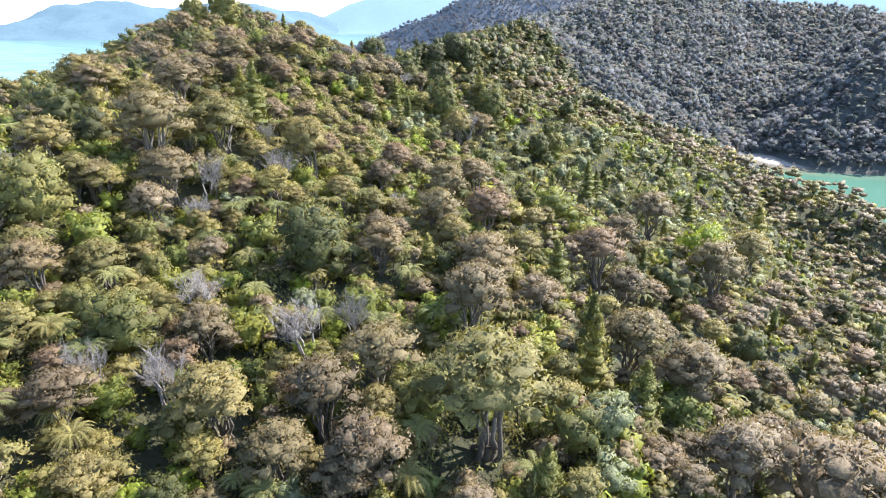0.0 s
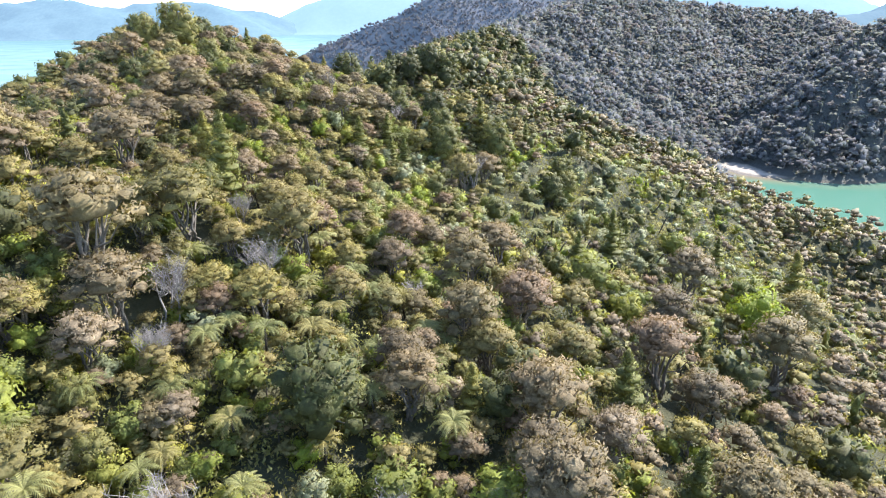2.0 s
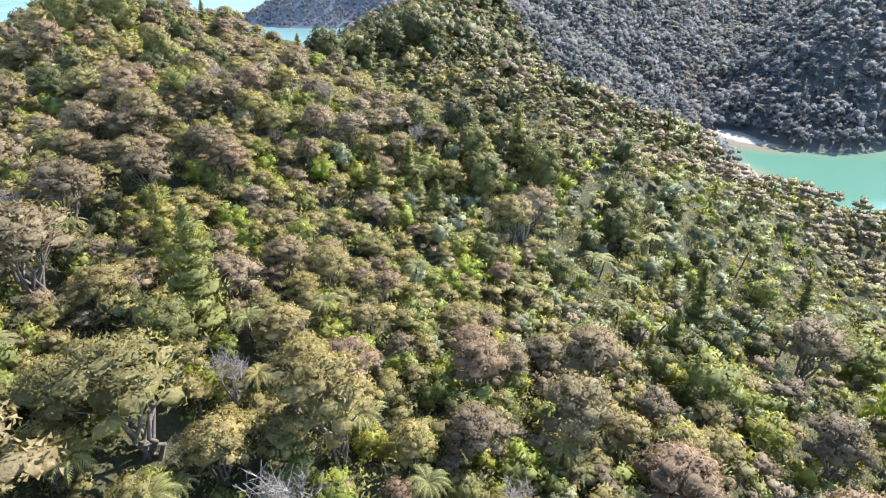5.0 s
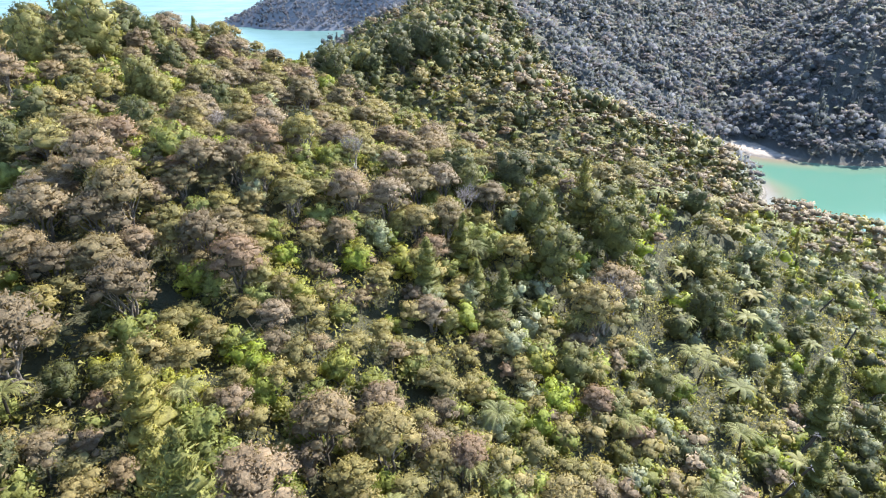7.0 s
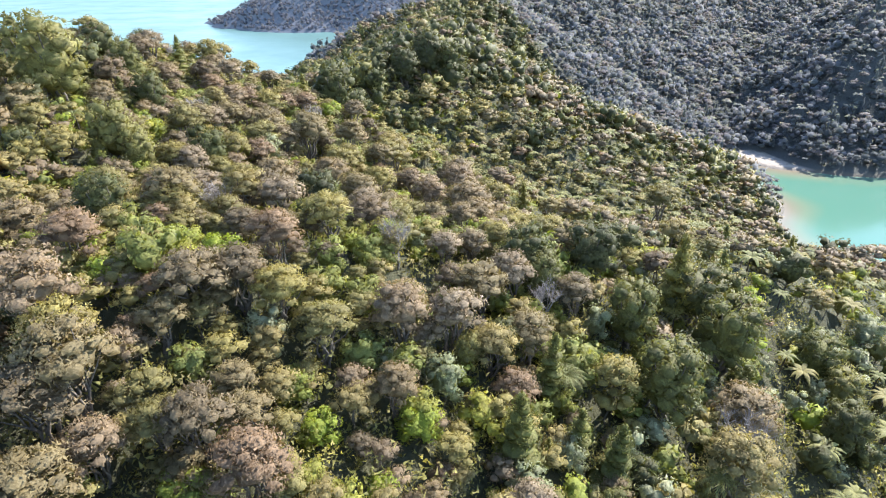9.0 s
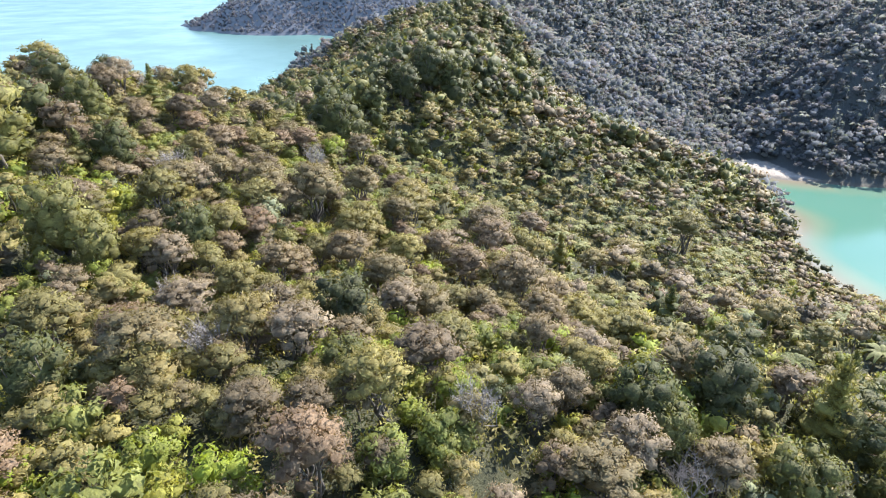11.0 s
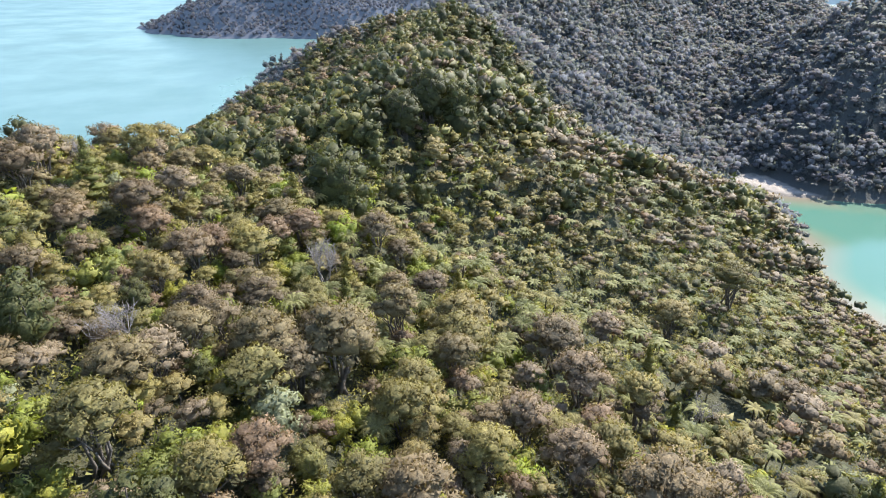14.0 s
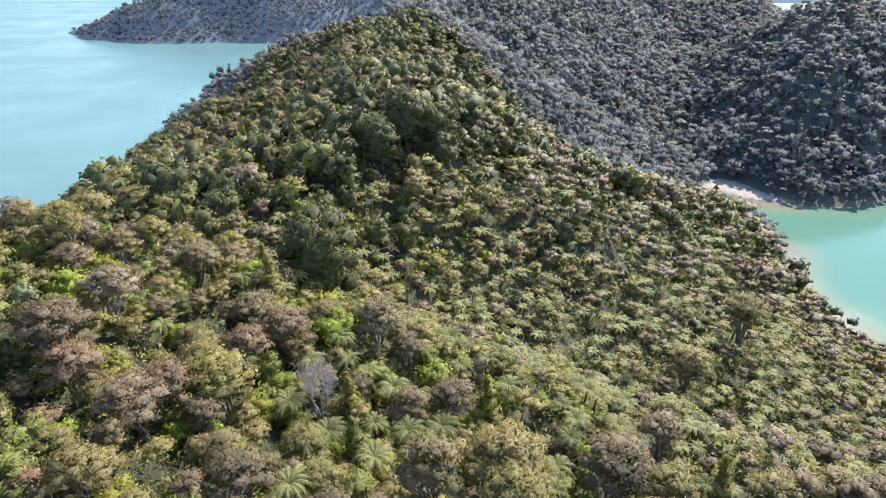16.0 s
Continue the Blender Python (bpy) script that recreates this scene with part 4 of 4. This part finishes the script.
STUFF = {
    "manuka_tree": ("manuka_bush", "brown-grey manuka bush covering the slope", "bush"),
    "kanuka_tree": ("kanuka_bush", "olive-green kanuka bush covering the slope", "bush"),
    "young_manuka": ("manuka_scrub", "low brown-grey manuka scrub between the trees", "scrub"),
    "young_kanuka": ("kanuka_scrub", "low olive kanuka scrub between the trees", "scrub"),
    "broadleaf_tree": ("broadleaf_bush", "dark green broadleaf bush on the ridge", "bush"),
    "green_shrub": ("shrub_thicket", "bright green shrub thicket across the hillside", "shrubs"),
    "tree_fern": ("fern_grove", "pale green tree fern groves in the gully", "tree ferns"),
    "conifer_tree": ("conifer_stand", "dark pointed conifers scattered along the ridge", "trees"),
    "silver_shrub": ("silver_thicket", "silvery pale shrubs scattered over the slope", "shrubs"),
    "dead_tree": ("dead_stand", "bleached dead trees scattered through the bush", "dead trees"),
}
for number, (kind, (builder, leaf_mat, bark_mat, cap, _)) in enumerate(KINDS.items()):
    mine = [p for p in plants if p[0] == kind]
    d = off_line(np.array([p[1] for p in mine]), np.array([p[2] for p in mine]))
    d = np.where([p in LANDMARKS for p in mine], np.minimum(d, 20.5), d)
    order = np.argsort(np.where([p in LANDMARKS for p in mine], -1.0, d))
    rng = np.random.default_rng(100 + number)
    masters = {}
    for i in order[:cap]:
        _, px, py, s = mine[i]
        lod = 0 if d[i] < 21 or (mine[i] in LANDMARKS and s > 1.0) else 1
        key = (lod, int(rng.integers(0, VARIANTS)))
        pz = float(ground_height(px, py))
        m = pose(px, py, pz, rng.uniform(-4, 4), rng.uniform(-4, 4), rng.uniform(0, 360))
        if key not in masters:
            crown, trunk = make(builder, lod, number * 50 + key[0] * 10 + key[1])
            tree = tagged(new(kind), *LABELS[kind])
            part("trunk", trunk, bark_mat, tree)
            part("crown", crown, leaf_mat, tree)
            masters[key] = tree
            tree.matrix_basis = m
        else:
            tree = copy_thing(masters[key], m)
        tree.scale = (s, s, s * rng.uniform(0.88, 1.12))
    rest = np.array([mine[i][1:] for i in order[cap:]]).reshape(-1, 3)
    away = d[order[cap:]] > (95 if kind in ("manuka_tree", "kanuka_tree", "broadleaf_tree") else 62)
    near_by = d[order[cap:]] < (28 if kind.endswith("_tree") else 21)
    if kind in ("manuka_tree", "kanuka_tree"):
        near_by |= (rest[:, 0] > 0) & (rest[:, 1] < 110) & (d[order[cap:]] < 62)
    for lod, part_of in ((1, near_by), (2, ~away & ~near_by), (3, away)):
        if part_of.any():
            name, label, category = STUFF[kind]
            stuff(("inner_", "", "outer_")[lod - 1] + name, rest[part_of], 2 if kind == "tree_fern" and lod == 3 else lod, builder, leaf_mat, bark_mat, label, category, 300 + number, trunks=lod == 2)

# dead tree-fern trunks that lean over the open slope
def leaning_trunk(rng, tall):
    tr, st = Shape(), Shape()
    top = np.array((rng.uniform(-0.3, 0.3), 0.0, tall))
    tube(tr, bend(rng, (0, 0, -0.6), top, 7, 0.012), 0.15, 0.09, 7)
    for i in range(7):
        a = i * 0.9 + rng.uniform(-0.3, 0.3)
        out = np.array((math.cos(a), math.sin(a), rng.uniform(-0.9, 0.4)))
        tube(st, bend(rng, top - (0, 0, 0.08), top + out * rng.uniform(0.25, 0.7), 3, 0.08), 0.03, 0.012, 4)
    return tr.done(), st.done()


POLES = [(12, 98, 3.8, 24), (15, 100, 4.4, 30), (18, 103, 4.8, 34), (21, 105, 3.6, 28), (34, 108, 4.6, 40), (42, 123, 4.2, 30), (43, 130, 3.8, 36), (36, 104, 4.4, 22), (15, 40, 4.6, 18), (20, 36, 4.0, -26)]
rng = np.random.default_rng(77)
for px, py, tall, tilt in POLES:
    trunk, stubs = leaning_trunk(rng, tall)
    pole = tagged(new("dead_tree_fern"), "leaning dark dead tree fern with bare frond stubs", "dead tree fern", "dead tree ferns on the open slope")
    part("trunk", trunk, B_FERN, pole)
    part("frond_stubs", stubs, B_DEAD, pole, "short bleached frond stubs")
    pole.matrix_basis = pose(px, py, float(ground_height(px, py)), 0, tilt, rng.uniform(-25, 25))

# undergrowth between the trees
x, y = scatter(-72, 110, 20, 290, 2.0, RNG)
cover = np.where(off_line(x, y) < 34, 1.0, 0.06 + 0.94 * np.maximum(belt(x, y, OPEN), 0.6 * belt(x, y, GULLY)))
ok = (ground_height(x, y) > 2) & free_of(x, y, *crowns(True), 0.3) & (RNG.uniform(size=x.size) < cover)
stuff("undergrowth", np.stack([x, y, RNG.uniform(0.85, 1.45, x.size)], 1)[ok], 2, tuft, M_SCRUB, B_FERN, "yellow-green ferny undergrowth between the trees", "undergrowth", 401)

# low bushes that close the gaps over the rest of the hill
x, y = scatter(-112, 160, 18, 350, 3.3, RNG)
ok = (ground_height(x, y) > 2) & free_of(x, y, *crowns(True), 0.5) & (off_line(x, y) > 32) & (belt(x, y, OPEN) < 0.4)
stuff("low_bush", np.stack([x, y, RNG.uniform(0.8, 1.5, x.size)], 1)[ok], 3, low_bush, M_LOW, B_FERN, "low green bush filling the gaps between trees", "bush", 402, trunks=False)

# bush of the far side of the inlet and the high slopes
def in_view(x, y, z):
    """Which places no ridge hides from the line of the flight."""
    seen = np.zeros(x.size, bool)
    for ex, ey, ez in ((0, 0, 92), (-16, 54, 101), (-32, 155, 110)):
        u = np.linspace(0.05, 0.96, 22)[None]
        sight = ez + (z[:, None] + 15 - ez) * u
        seen |= (ground_height(ex + (x[:, None] - ex) * u, ey + (y[:, None] - ey) * u) < sight).all(1)
    return seen


FLANK = [
    (0.0, 0.42, "bush", round_tree, M_BROAD, "dark green bush"), (0.42, 0.76, "manuka", tea_tree, M_MANUKA, "grey-brown manuka bush"),
    (0.76, 0.92, "kanuka", tea_tree, M_KANUKA, "olive kanuka bush"), (0.92, 1.01, "conifers", cone_tree, M_CONE, "pointed dark trees"),
]
# far-slope bush uses the leaf colours that carry the haze
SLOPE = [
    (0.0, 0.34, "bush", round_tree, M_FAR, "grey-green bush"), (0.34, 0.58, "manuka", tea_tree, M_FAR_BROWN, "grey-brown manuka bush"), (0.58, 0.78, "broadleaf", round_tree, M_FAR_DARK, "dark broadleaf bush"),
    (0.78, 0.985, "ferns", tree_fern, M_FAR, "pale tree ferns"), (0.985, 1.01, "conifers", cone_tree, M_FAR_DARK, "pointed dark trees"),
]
for step, prefix, rows, lod, place, lo_size, hi_size in ((4.6, "ridge_", FLANK, 2, "flank of the ridge", 0.7, 1.75), (4.4, "slope_", SLOPE, 3, "far slope", 0.85, 1.8)):
    x, y = scatter(-150, 520, -60, 720, step, RNG)
    z = ground_height(x, y)
    close = (y < 470) & (x < 100 - 0.35 * (y - 350))
    ok = (z > 1.6) & ~((x > -112) & (x < 160) & (y > 18) & (y < 350)) & (close if prefix == "ridge_" else ~close)
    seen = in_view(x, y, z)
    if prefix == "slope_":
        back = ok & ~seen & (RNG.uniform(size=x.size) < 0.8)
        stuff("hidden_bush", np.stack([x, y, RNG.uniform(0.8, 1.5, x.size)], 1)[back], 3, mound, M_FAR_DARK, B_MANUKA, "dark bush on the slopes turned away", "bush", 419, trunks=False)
        ok &= seen
    else:
        ok &= seen | (y > 300) | (y < 18)
    x, y = x[ok], y[ok]
    size, pick = lo_size + (hi_size - lo_size) * RNG.uniform(size=x.size) ** 1.6, RNG.uniform(size=x.size)
    pick = np.clip(pick + 0.22 * wave(x, y, 16, 9), 0, 1)
    # even tips the normals up, flattening contrast as haze would
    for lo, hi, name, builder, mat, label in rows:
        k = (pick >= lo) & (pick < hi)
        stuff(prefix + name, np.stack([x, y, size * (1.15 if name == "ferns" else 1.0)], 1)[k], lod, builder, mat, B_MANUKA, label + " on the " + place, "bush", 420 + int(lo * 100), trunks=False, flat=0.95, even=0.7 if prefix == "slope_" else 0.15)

# bush of the headland across the bay
x, y = scatter(-290, 330, 1020, 1300, 5.6, RNG)
z = point_height(x, y)
ok = (z > 1.5) & (RNG.uniform(size=x.size) < 0.95)
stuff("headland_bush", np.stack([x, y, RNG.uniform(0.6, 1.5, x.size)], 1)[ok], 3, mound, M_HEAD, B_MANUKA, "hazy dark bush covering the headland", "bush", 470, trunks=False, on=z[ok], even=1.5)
